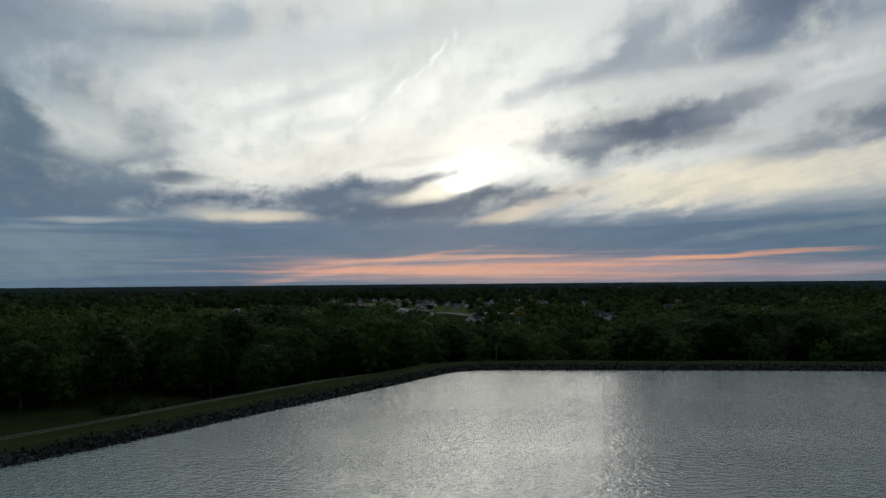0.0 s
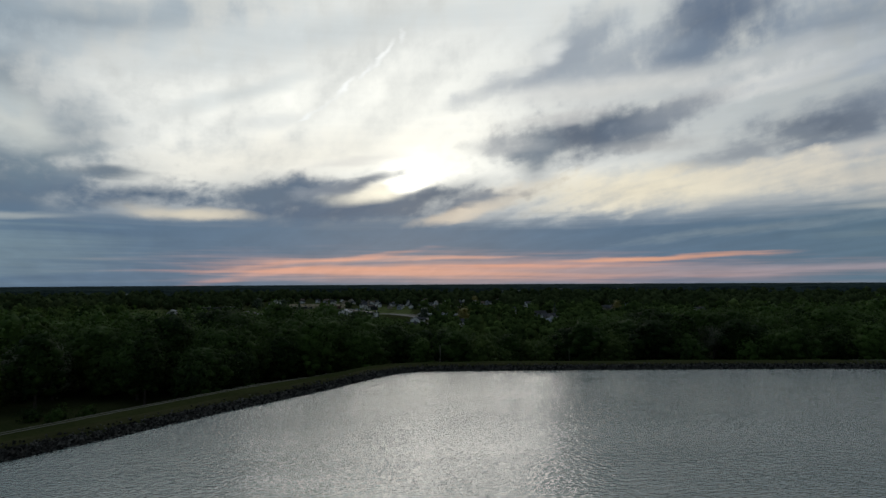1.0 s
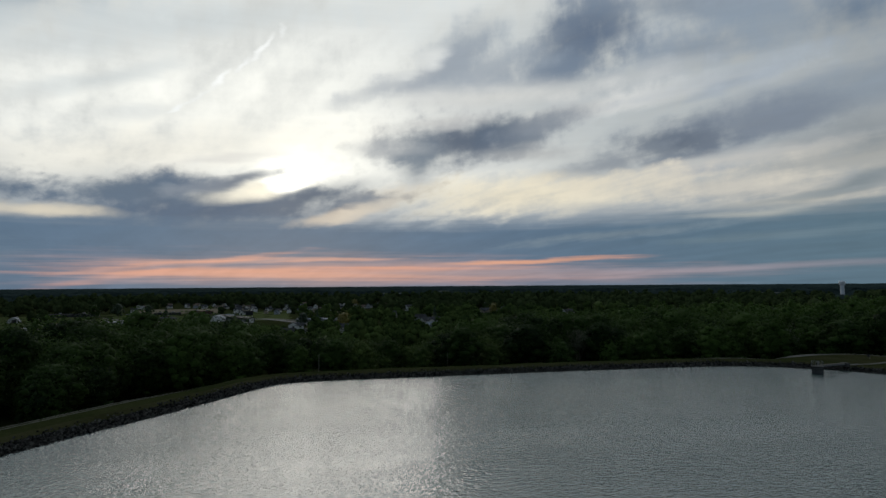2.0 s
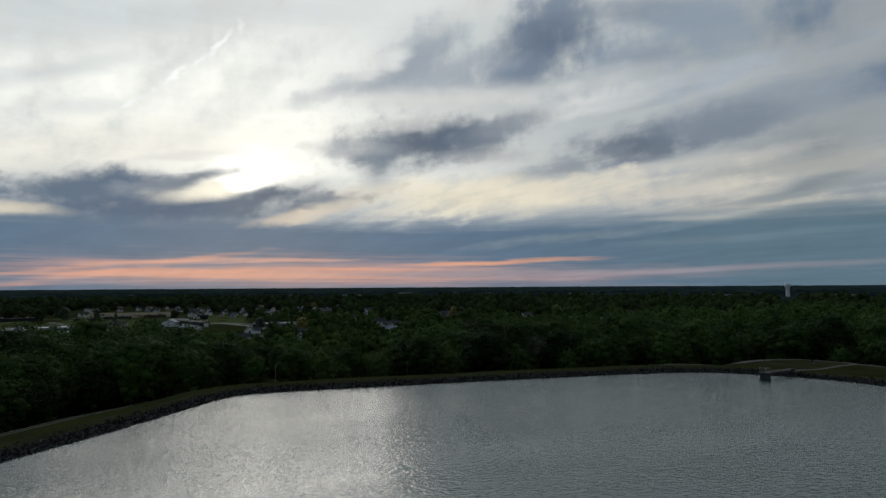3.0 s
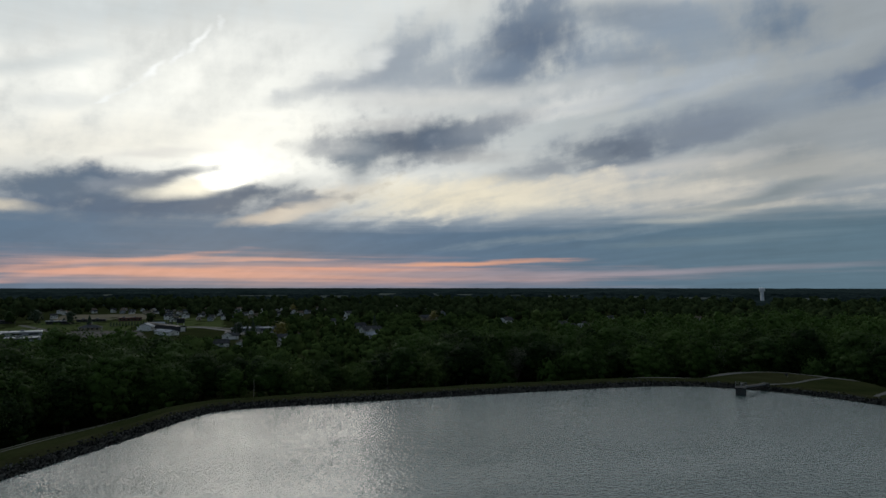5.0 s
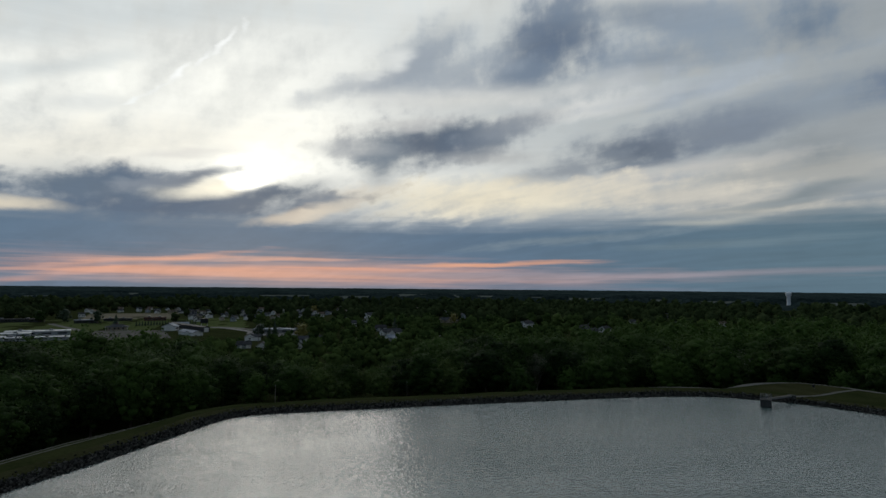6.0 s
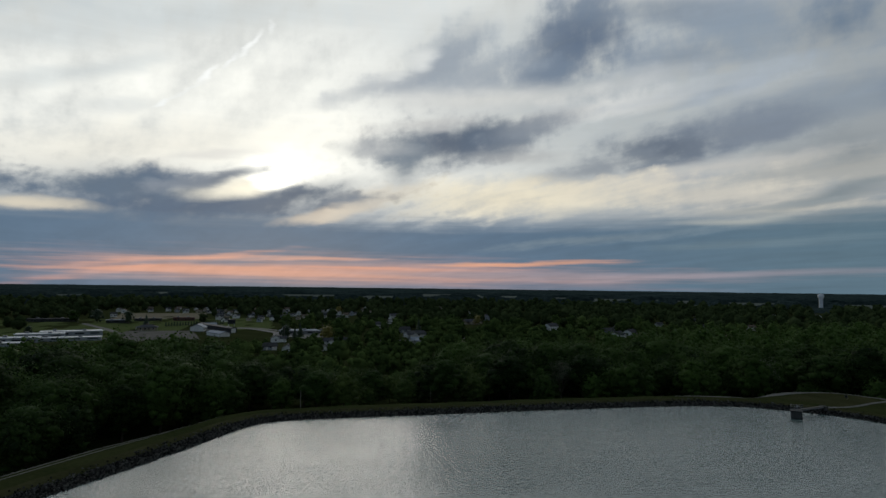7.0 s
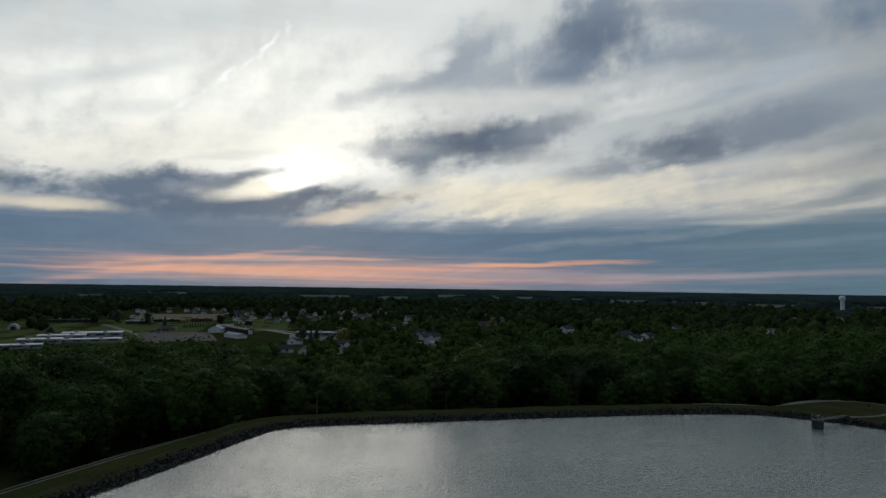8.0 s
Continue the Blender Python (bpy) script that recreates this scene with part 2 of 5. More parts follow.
cloud(10.9, 1.3, 20.2, 1.16, -1, (178, 150, 152), 0.65)
cloud(4.6, 1.0, 13.5, 0.37, -1, (228, 164, 138), 0.6)
cloud(0.3, 2.3, 11.2, 0.19, 1, (226, 170, 150), 0.7)
cloud(24.2, 2.1, 8.5, 0.20, 2, (238, 170, 136), 0.85)
cloud(-6.1, 1.5, 7.5, 0.27, 9, (226, 164, 142), 0.6)
cloud(13.0, 1.6, 8.9, 0.26, -1, (226, 160, 136), 0.7)
cloud(-2.7, 1.4, 10.7, 0.29, 0, (228, 164, 138), 0.5)
cloud(5.1, 0.9, 13.2, 0.25, -1, (206, 160, 148), 0.45)
cloud(15.1, 1.5, 10.6, 0.21, 1, (218, 162, 144), 0.45)
cloud(-6.8, 1.9, 6.3, 0.18, 6, (222, 166, 148), 0.6)
cloud(10.0, 1.9, 12.1, 0.16, 1, (150, 138, 148), 0.6)
cloud(-9.2, 0.6, 5.2, 0.26, -0, (176, 156, 160), 0.5)
cloud(25.1, 1.0, 12.1, 0.34, -1, (172, 150, 152), 0.6)
cloud(34.4, 1.2, 14.3, 0.31, 0, (158, 146, 155), 0.6)
cloud(49.9, 1.5, 9.0, 0.23, 2, (148, 144, 155), 0.5)
cloud(-3.5, 1.9, 7.0, 0.16, 4, (140, 136, 148), 0.75)
cloud(16.0, 1.8, 8.2, 0.13, -1, (150, 138, 148), 0.7)
cloud(6.7, 0.5, 13.3, 0.16, -1, (196, 158, 152), 0.5)
# vapour trail
cloud(-6.0, 15.3, 0.6, 0.17, 38, (246, 247, 246), 0.85, 1.08, 0.4)
cloud(-4.4, 16.4, 1.8, 0.13, 37, (242, 243, 242), 0.45, 1.06, 0.4)
cloud(-2.5, 18.3, 1.0, 0.21, 41, (248, 248, 247), 0.85, 1.12, 0.6)
cloud(-0.5, 19.7, 0.7, 0.19, 54, (246, 246, 246), 0.7, 1.08, 0.6)
cloud(1.1, 21.1, 1.2, 0.22, 46, (248, 248, 247), 0.85, 1.12, 0.6)
cloud(3.2, 22.6, 0.5, 0.23, 61, (242, 243, 243), 0.6, 1.08, 0.6)
grain = wramp(wisp, -0.25, 0.25, 1.07, 0.91, "LINEAR")
grain2 = wramp(flat, -0.3, 0.3, 1.015, 0.98, "LINEAR")
shade = wmath("MULTIPLY", wmath("MULTIPLY", grain, grain2), puff)
sky_colour = wvec("MULTIPLY", wvec("MULTIPLY", sky_colour, (0.975, 1.0, 0.995)), wxyz(shade, shade, shade))
# clear sky behind the deck
clear = wnode("ShaderNodeTexSky")
clear.sky_type = "NISHITA"
clear.sun_disc = False
clear.sun_elevation, clear.sun_rotation = radians(SUN_EL), radians(SUN_AZ)
clear_sky = wvec("MULTIPLY", clear.outputs[0], (0.07, 0.07, 0.07))
sky_colour = wmix(0.985, clear_sky, sky_colour)
sky_colour = wmix(wramp(el, -0.15, -0.6), sky_colour, (0.03, 0.035, 0.035))
background = wnode("ShaderNodeBackground")
wput(background.inputs[0], sky_colour)
background.inputs[1].default_value = 1.0
world_out = wnode("ShaderNodeOutputWorld")
wt.links.new(background.outputs[0], world_out.inputs[0])

sun = new("sun", bpy.data.lights.new("sun", "SUN"))
sun.data.energy, sun.data.angle, sun.data.color = 0.44, radians(28), (1.0, 0.93, 0.84)
sun.matrix_world = look((0, 0, 0), (-math.sin(radians(SUN_AZ)), -math.cos(radians(SUN_AZ)), -math.tan(radians(SUN_EL))))


# ---------------------------------------------------------------- materials
def material(name, dark, light, rough=0.8, scale=1.0, fine=12.0, bump=0.3, relief=0.05, island=0.0, per_object=0.0, spec=0.3, leaf=0.0, metal=0.0):
    """A surface that varies between two colours at two scales, in metres."""
    m = bpy.data.materials.new(name)
    m.use_nodes = True
    t = m.node_tree
    bsdf = t.nodes["Principled BSDF"]
    link = t.links.new
    where = t.nodes.new("ShaderNodeTexCoord").outputs["Object"]

    def tex(s, detail):
        n = t.nodes.new("ShaderNodeTexNoise")
        link(where, n.inputs["Vector"])
        n.inputs["Scale"].default_value, n.inputs["Detail"].default_value = s, detail
        return n.outputs["Fac"]

    def calc(op, a, b):
        n = t.nodes.new("ShaderNodeMath")
        n.operation = op
        for i, v in enumerate((a, b)):
            if isinstance(v, bpy.types.NodeSocket):
                link(v, n.inputs[i])
            else:
                n.inputs[i].default_value = v
        return n.outputs[0]

    small = tex(fine, 5.0)
    value = calc("ADD", calc("MULTIPLY", tex(scale, 3.0), 0.6), calc("MULTIPLY", small, 0.4))
    value = calc("ADD", calc("MULTIPLY", calc("SUBTRACT", value, 0.5), 2.2), 0.5)
    if island:
        rnd = t.nodes.new("ShaderNodeNewGeometry").outputs["Random Per Island"]
        value = calc("ADD", value, calc("MULTIPLY", calc("SUBTRACT", rnd, 0.5), island))
    if per_object:
        rnd = t.nodes.new("ShaderNodeObjectInfo").outputs["Random"]
        value = calc("ADD", value, calc("MULTIPLY", calc("SUBTRACT", rnd, 0.5), per_object))
    mix = t.nodes.new("ShaderNodeMix")
    mix.data_type = "RGBA"
    mix.clamp_factor = True
    link(value, mix.inputs[0])
    mix.inputs[6].default_value, mix.inputs[7].default_value = (*dark, 1), (*light, 1)
    link(mix.outputs[2], bsdf.inputs["Base Color"])
    bsdf.inputs["Roughness"].default_value = rough
    bsdf.inputs["Specular IOR Level"].default_value = spec
    bsdf.inputs["Metallic"].default_value = metal
    if bump:
        b = t.nodes.new("ShaderNodeBump")
        b.inputs["Strength"].default_value, b.inputs["Distance"].default_value = bump, relief
        link(small, b.inputs["Height"])
        link(b.outputs[0], bsdf.inputs["Normal"])
    if leaf:
        thin = t.nodes.new("ShaderNodeBsdfTranslucent")
        link(mix.outputs[2], thin.inputs["Color"])
        blend = t.nodes.new("ShaderNodeMixShader")
        blend.inputs[0].default_value = leaf
        link(bsdf.outputs[0], blend.inputs[1])
        link(thin.outputs[0], blend.inputs[2])
        link(blend.outputs[0], t.nodes["Material Output"].inputs[0])
    return m


GRASS = material("grass", (0.018, 0.026, 0.009), (0.050, 0.055, 0.022), 1.0, 0.09, 1.4, 0.5, 0.1, spec=0.0)
SOIL = material("bank_soil", (0.015, 0.015, 0.013), (0.035, 0.033, 0.03), 0.95, 0.5, 4.0, 0.6, 0.1, spec=0.05)
STONE = material("riprap_stone", (0.006, 0.0065, 0.006), (0.10, 0.099, 0.09), 0.9, 0.8, 7.0, 0.5, 0.05, island=1.3, per_object=0.5, spec=0.1)
LOT = material("worn_lot_surface", (0.045, 0.046, 0.043), (0.115, 0.112, 0.10), 0.95, 0.12, 2.0, 0.3, 0.02, spec=0.05)
GRAVEL = material("gravel", (0.09, 0.088, 0.08), (0.175, 0.17, 0.155), 0.95, 0.5, 9.0, 0.4, 0.03, spec=0.1)
ASPHALT = material("asphalt", (0.10, 0.10, 0.10), (0.17, 0.165, 0.16), 0.9, 0.1, 3.0, 0.3, 0.02)
DRYGRASS = material("dry_grass", (0.025, 0.029, 0.011), (0.066, 0.064, 0.032), 1.0, 0.12, 1.8, 0.5, 0.1, spec=0.0)
CONCRETE = material("concrete", (0.03, 0.03, 0.028), (0.085, 0.083, 0.078), 0.85, 0.7, 6.0, 0.4, 0.02)
WETCONCRETE = material("wet_concrete", (0.012, 0.013, 0.012), (0.03, 0.03, 0.028), 0.35, 0.7, 6.0, 0.4, 0.02, spec=0.5)
TIMBER = material("weathered_timber", (0.07, 0.062, 0.05), (0.16, 0.145, 0.125), 0.85, 0.8, 12.0, 0.4, 0.01)
PALEPOST = material("pale_post_timber", (0.16, 0.14, 0.11), (0.30, 0.275, 0.23), 0.8, 0.8, 12.0, 0.4, 0.01)
STEEL = material("galvanised_steel", (0.16, 0.165, 0.17), (0.28, 0.285, 0.29), 0.6, 1.0, 10.0, 0.1, 0.005, metal=0.5)
BARK = material("bark", (0.035, 0.028, 0.022), (0.09, 0.075, 0.06), 0.95, 0.8, 6.0, 0.7, 0.05, per_object=0.3)
PALEBARK = material("pale_bark", (0.07, 0.06, 0.05), (0.17, 0.145, 0.12), 0.9, 0.8, 6.0, 0.6, 0.04)
LEAF = material("leaves", (0.007, 0.019, 0.004), (0.063, 0.113, 0.022), 0.7, 0.22, 2.2, 0.0, 0.1, island=0.32, per_object=0.8, spec=0.08, leaf=0.18)
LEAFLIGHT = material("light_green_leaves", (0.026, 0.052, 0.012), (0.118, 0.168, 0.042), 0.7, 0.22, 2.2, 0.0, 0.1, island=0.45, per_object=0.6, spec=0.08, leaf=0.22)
LEAFFAR = material("far_leaves", (0.006, 0.014, 0.005), (0.060, 0.080, 0.032), 0.9, 0.07, 0.9, 0.6, 0.5, island=0.35, spec=0.0)
# Distance haze is put into this colour as a blue-green cast.
DISTANT = material("haze_tinted_woods", (0.004, 0.010, 0.010), (0.052, 0.074, 0.070), 1.0, 0.006, 0.07, 0.4, 0.5, spec=0.0)
FARFIELD = material("pale_green_field", (0.07, 0.085, 0.075), (0.15, 0.165, 0.145), 1.0, 0.004, 0.05, 0.0, 0.1, spec=0.0)
LEAFTOWN = material("olive_town_leaves", (0.010, 0.023, 0.007), (0.100, 0.144, 0.042), 0.9, 0.07, 0.9, 0.6, 0.5, island=0.45, spec=0.0)
LEAFPALE = material("grey_green_leaves", (0.07, 0.085, 0.05), (0.15, 0.16, 0.10), 0.6, 0.22, 2.2, 0.0, 0.1, island=0.5, leaf=0.2)
LEAFGOLD = material("yellow_green_leaves", (0.13, 0.12, 0.025), (0.26, 0.22, 0.05), 0.6, 0.22, 2.2, 0.0, 0.1, island=0.5, leaf=0.2)
NEEDLE = material("needles", (0.014, 0.03, 0.014), (0.035, 0.055, 0.026), 0.7, 0.4, 3.0, 0.5, 0.1, island=0.4)
LAWN = material("mown_lawn", (0.055, 0.075, 0.026), (0.105, 0.125, 0.05), 1.0, 0.03, 0.5, 0.2, 0.1, spec=0.0)
CROP = material("brown_crop_field", (0.14, 0.122, 0.085), (0.23, 0.205, 0.15), 1.0, 0.03, 0.6, 0.3, 0.1, spec=0.0)
WHITEROOF = material("white_membrane_roof", (0.46, 0.475, 0.485), (0.68, 0.69, 0.70), 0.6, 0.08, 1.2, 0.1, 0.02)
METALROOF = material("pale_metal_roof", (0.17, 0.20, 0.24), (0.29, 0.32, 0.37), 0.75, 0.15, 2.0, 0.15, 0.02)
WHITEWALL = material("white_siding", (0.62, 0.63, 0.63), (0.84, 0.84, 0.82), 0.7, 0.4, 5.0, 0.15, 0.01, per_object=0.6)
TANWALL = material("tan_siding", (0.32, 0.27, 0.20), (0.48, 0.42, 0.34), 0.75, 0.4, 5.0, 0.15, 0.01)
GREYWALL = material("blue_grey_siding", (0.22, 0.25, 0.29), (0.36, 0.40, 0.44), 0.75, 0.4, 5.0, 0.15, 0.01)
BRICKWALL = material("brown_brick", (0.13, 0.085, 0.06), (0.24, 0.16, 0.12), 0.9, 0.4, 8.0, 0.3, 0.01)
SHINGLE = material("grey_shingles", (0.03, 0.031, 0.034), (0.085, 0.088, 0.094), 0.9, 0.5, 6.0, 0.3, 0.02, per_object=0.5, spec=0.1)
DARKSHINGLE = material("charcoal_shingles", (0.03, 0.032, 0.037), (0.075, 0.08, 0.09), 0.9, 0.5, 6.0, 0.3, 0.02, spec=0.1)
BROWNSHINGLE = material("brown_shingles", (0.09, 0.065, 0.05), (0.18, 0.14, 0.11), 0.9, 0.5, 6.0, 0.3, 0.02)
DARKSHED = material("black_cladding", (0.012, 0.013, 0.016), (0.035, 0.037, 0.042), 0.7, 0.5, 4.0, 0.2, 0.02)
DARKRED = material("dull_red_cladding", (0.07, 0.03, 0.025), (0.13, 0.06, 0.05), 0.8, 0.5, 4.0, 0.2, 0.02)
TRIM = material("white_trim", (0.62, 0.62, 0.60), (0.78, 0.78, 0.76), 0.6, 0.8, 6.0, 0.05, 0.01)
TOWERPAINT = material("white_tower_paint", (0.58, 0.60, 0.63), (0.80, 0.81, 0.83), 0.5, 0.1, 1.0, 0.05, 0.02)
LOTPAINT = material("faded_vehicle_paint", (0.3, 0.31, 0.33), (0.6, 0.6, 0.6), 0.35, 0.5, 3.0, 0.0, 0.01, per_object=1.4)

PANE = bpy.data.materials.new("window_glass")
PANE.use_nodes = True
PANE.node_tree.nodes["Principled BSDF"].inputs["Base Color"].default_value = (0.02, 0.025, 0.03, 1)
PANE.node_tree.nodes["Principled BSDF"].inputs["Roughness"].default_value = 0.06

WATER = bpy.data.materials.new("reservoir_water")
WATER.use_nodes = True
nt = WATER.node_tree
wb = nt.nodes["Principled BSDF"]
wb.inputs["Base Color"].default_value = (0.105, 0.150, 0.140, 1)
wb.inputs["Roughness"].default_value = 0.13
wb.inputs["IOR"].default_value = 1.72
wb.inputs["Specular IOR Level"].default_value = 0.95
wpos = nt.nodes.new("ShaderNodeTexCoord").outputs["Object"]


def ripple(sx, sy, turn, scale, detail, rough=0.55):
    m = nt.nodes.new("ShaderNodeMapping")
    nt.links.new(wpos, m.inputs["Vector"])
    m.inputs["Scale"].default_value, m.inputs["Rotation"].default_value = (sx, sy, 1), (0, 0, radians(turn))
    n = nt.nodes.new("ShaderNodeTexNoise")
    nt.links.new(m.outputs[0], n.inputs["Vector"])
    n.inputs["Scale"].default_value, n.inputs["Detail"].default_value, n.inputs["Roughness"].default_value = scale, detail, rough
    return n.outputs["Fac"]


def wjoin(op, a, b):
    n = nt.nodes.new("ShaderNodeMath")
    n.operation = op
    for i, v in enumerate((a, b)):
        if isinstance(v, bpy.types.NodeSocket):
            nt.links.new(v, n.inputs[i])
        else:
            n.inputs[i].default_value = v
    return n.outputs[0]


# wind ripples, calmer in long patches
calm = nt.nodes.new("ShaderNodeMapRange")
nt.links.new(ripple(0.35, 1.0, 20, 0.03, 3.0), calm.inputs[0])
for i, v in enumerate((0.35, 0.65, 0.55, 1.15)):
    calm.inputs[i + 1].default_value = v
waves = wjoin("ADD", wjoin("MULTIPLY", ripple(1.0, 1.9, 32, 1.7, 2.0, 0.5), 1.0), wjoin("MULTIPLY", ripple(1.0, 1.8, 8, 0.8, 2.0), 0.75))
wbump = nt.nodes.new("ShaderNodeBump")
wbump.inputs["Strength"].default_value = 1.0
wbump.inputs["Distance"].default_value = 0.21
nt.links.new(wjoin("MULTIPLY", waves, calm.outputs[0]), wbump.inputs["Height"])
nt.links.new(wbump.outputs[0], wb.inputs["Normal"])


# ---------------------------------------------------------------- helpers for meshes
def mesh_object(name, verts, faces, mats, parent=None, label="", smooth=False, index=None):
    me = bpy.data.meshes.new(name)
    me.from_pydata([tuple(v) for v in verts], [], [tuple(f) for f in faces])
    for m in mats if isinstance(mats, (list, tuple)) else (mats,):
        me.materials.append(m)
    if index is not None:
        me.polygons.foreach_set("material_index", index)
    if smooth:
        me.shade_smooth()
    ob = new(name, me)
    ob.parent = parent
    if label:
        ob["label"] = label
    return ob


def big_mesh(name, verts, faces, mat, parent=None, smooth=False):
    """The same from numpy arrays, all faces with the same number of corners."""
    verts, faces = np.asarray(verts, dtype=np.float32), np.asarray(faces, dtype=np.int32)
    me = bpy.data.meshes.new(name)
    me.vertices.add(len(verts))
    me.vertices.foreach_set("co", verts.ravel())
    n, k = faces.shape
    me.loops.add(n * k)
    me.loops.foreach_set("vertex_index", faces.ravel())
    me.polygons.add(n)
    me.polygons.foreach_set("loop_start", np.arange(n, dtype=np.int32) * k)
    me.update(calc_edges=True)
    if smooth:
        me.shade_smooth()
    else:
        me.shade_flat()
    me.materials.append(mat)
    ob = new(name, me)
    ob.parent = parent
    return ob


def part(name, bm, mat, parent, label="", smooth=False):
    me = bpy.data.meshes.new(name)
    bm.to_mesh(me)
    bm.free()
    if smooth:
        me.shade_smooth()
    me.materials.append(mat)
    ob = new(name, me)
    ob.parent = parent
    if label:
        ob["label"] = label
    return ob


def box(x, y, z, w, d, h, bevel=0.0, rz=0.0, bm=None):
    """A box with its base's middle at x, y, z."""
    bm = bm or bmesh.new()
    made = bmesh.ops.create_cube(bm, size=1, matrix=pose(x, y, z + h / 2, 0, 0, rz) @ Matrix.Diagonal((w, d, h, 1)))
    if bevel:
        bmesh.ops.bevel(bm, geom=list({e for v in made["verts"] for e in v.link_edges}), offset=bevel, segments=1, affect="EDGES")
    return bm


def rod(a, b, r0, r1, sides=8, bm=None):
    bm = bm or bmesh.new()
    a, b = Vector(a), Vector(b)
    turn = (b - a).to_track_quat("Z", "Y").to_matrix().to_4x4()
    bmesh.ops.create_cone(bm, cap_ends=True, segments=sides, radius1=r0, radius2=r1, depth=(b - a).length,
                          matrix=Matrix.Translation((a + b) / 2) @ turn)
    return bm


def thing(name, m, label, category, group=""):
    ob = new(name)
    ob.matrix_basis = m
    return tagged(ob, label, category, group)


# ---------------------------------------------------------------- the reservoir and the ground
LAND = -5.0
SHORE = [(-45.8, 67.8), (-36.0, 79.2), (-22.6, 97.2), (-15.0, 106.0), (-6.5, 117.0), (0.5, 127.0), (6.5, 134.3), (16, 135.2),
         (42, 132.4), (66, 130.0), (88, 127.4), (109, 124.3), (122, 119.6), (129, 112.5), (134.5, 105.0), (138.5, 95.0), (141, 82),
         (146, 20), (122, -60), (0, -110), (-115, -70), (-104, -2)]


def rounded(points, times):
    p = np.array(points, dtype=float)
    for _ in range(times):
        q = np.roll(p, -1, axis=0)
        p = np.stack([0.75 * p + 0.25 * q, 0.25 * p + 0.75 * q], axis=1).reshape(-1, 2)
    return p


shore = rounded(SHORE, 2)


def beyond(x, y):
    """How far outside the waterline a place lies; negative over the water."""
    x, y = np.asarray(x, dtype=float), np.asarray(y, dtype=float)
    best, inside = np.full(x.shape, 1e9), np.zeros(x.shape, dtype=bool)
    for (ax, ay), (bx, by) in zip(shore, np.roll(shore, -1, axis=0)):
        ex, ey = bx - ax, by - ay
        k = np.clip(((x - ax) * ex + (y - ay) * ey) / (ex * ex + ey * ey), 0, 1)
        best = np.minimum(best, np.hypot(x - ax - k * ex, y - ay - k * ey))
        cross = ((ay > y) != (by > y)) & (x < (bx - ax) * (y - ay) / (by - ay + 1e-12) + ax)
        inside ^= cross
    return np.where(inside, -best, best)


def wavy(x, y, size, seed=0.0):
    x, y = np.asarray(x, dtype=float) / size, np.asarray(y, dtype=float) / size
    return (np.sin(1.7 * x + 0.9 * y + seed) + np.sin(-1.1 * x + 1.9 * y + 2.1 * seed + 1) + np.sin(2.9 * x - 1.3 * y + 3.3 * seed)) / 3


def height(x, y):
    """The lie of the land: the bank round the water, the pad at its corner and the low country outside."""
    x, y = np.asarray(x, dtype=float), np.asarray(y, dtype=float)
    s = beyond(x, y)
    pad = np.exp(-(((x - 150) / 17) ** 2 + ((y - 110) / 19) ** 2) ** 2)
    s2 = np.where(s > 7, 7 + np.maximum(s - 7 - 34 * pad, 0), s)
    near = np.interp(s2, [-30, -8, 0, 3.8, 6.0, 10.8, 28, 40], [-5, -2.6, 0.0, 1.10, 1.32, 1.05, LAND, LAND])
    far = np.interp(s2, [-30, -8, 0, 3.8, 6.0, 8.4, 25, 40], [-5, -2.6, 0.0, 1.00, 1.20, 1.00, LAND, LAND])
    turn = np.clip((x + 20) / 14, 0, 1)
    z = near * (1 - turn) + far * turn
    z = z + 0.10 * wavy(x, y, 9) * np.clip(s / 6, 0, 1) + 0.25 * wavy(x, y, 60, 1.0) * np.clip((s - 30) / 60, 0, 1)
    return z


def build_ground():
    def axis(lo, hi, step, far):
        inner = np.arange(lo, hi + 0.1, step)
        out = [hi]
        gap = step
        while out[-1] < far:
            gap *= 1.16
            out.append(out[-1] + gap)
        back = [lo]
        gap = step
        while back[-1] > -far:
            gap *= 1.16
            back.append(back[-1] - gap)
        return np.concatenate([np.array(back[:0:-1]), inner, np.array(out[1:])])

    xs, ys = axis(-112, 200, 1.5, 4900), axis(30, 185, 1.5, 4900)
    gx, gy = np.meshgrid(xs, ys)
    gz = height(gx, gy)
    verts = np.stack([gx.ravel(), gy.ravel(), gz.ravel()], axis=1)
    nx, ny = len(xs), len(ys)
    i = (np.arange(ny - 1)[:, None] * nx + np.arange(nx - 1)[None, :]).ravel()
    faces = np.stack([i, i + 1, i + nx + 1, i + nx], axis=1)
    ob = big_mesh("ground", verts, faces, GRASS, smooth=True)
    ob.data.materials.append(SOIL)
    mid = verts[faces].mean(axis=1)
    s = beyond(mid[:, 0], mid[:, 1])
    ob.data.polygons.foreach_set("material_index", (s < 2.5 + 0.5 * wavy(mid[:, 0], mid[:, 1], 3)).astype(np.int32))
    return tagged(ob, "mown grass bank and dark grassy lowland", "ground", kind="structure")


build_ground()
pool = mesh_object("water", [(x, y, 0.0) for x, y in shore], [range(len(shore))], WATER)
# carry the sheet a little under the stones
centre = shore.mean(axis=0)
for v in pool.data.vertices:
    out = Vector((v.co.x - centre[0], v.co.y - centre[1], 0)).normalized()
    v.co += out * 1.2
tagged(pool, "rippled grey reservoir water reflecting the evening sky", "water", kind="structure")


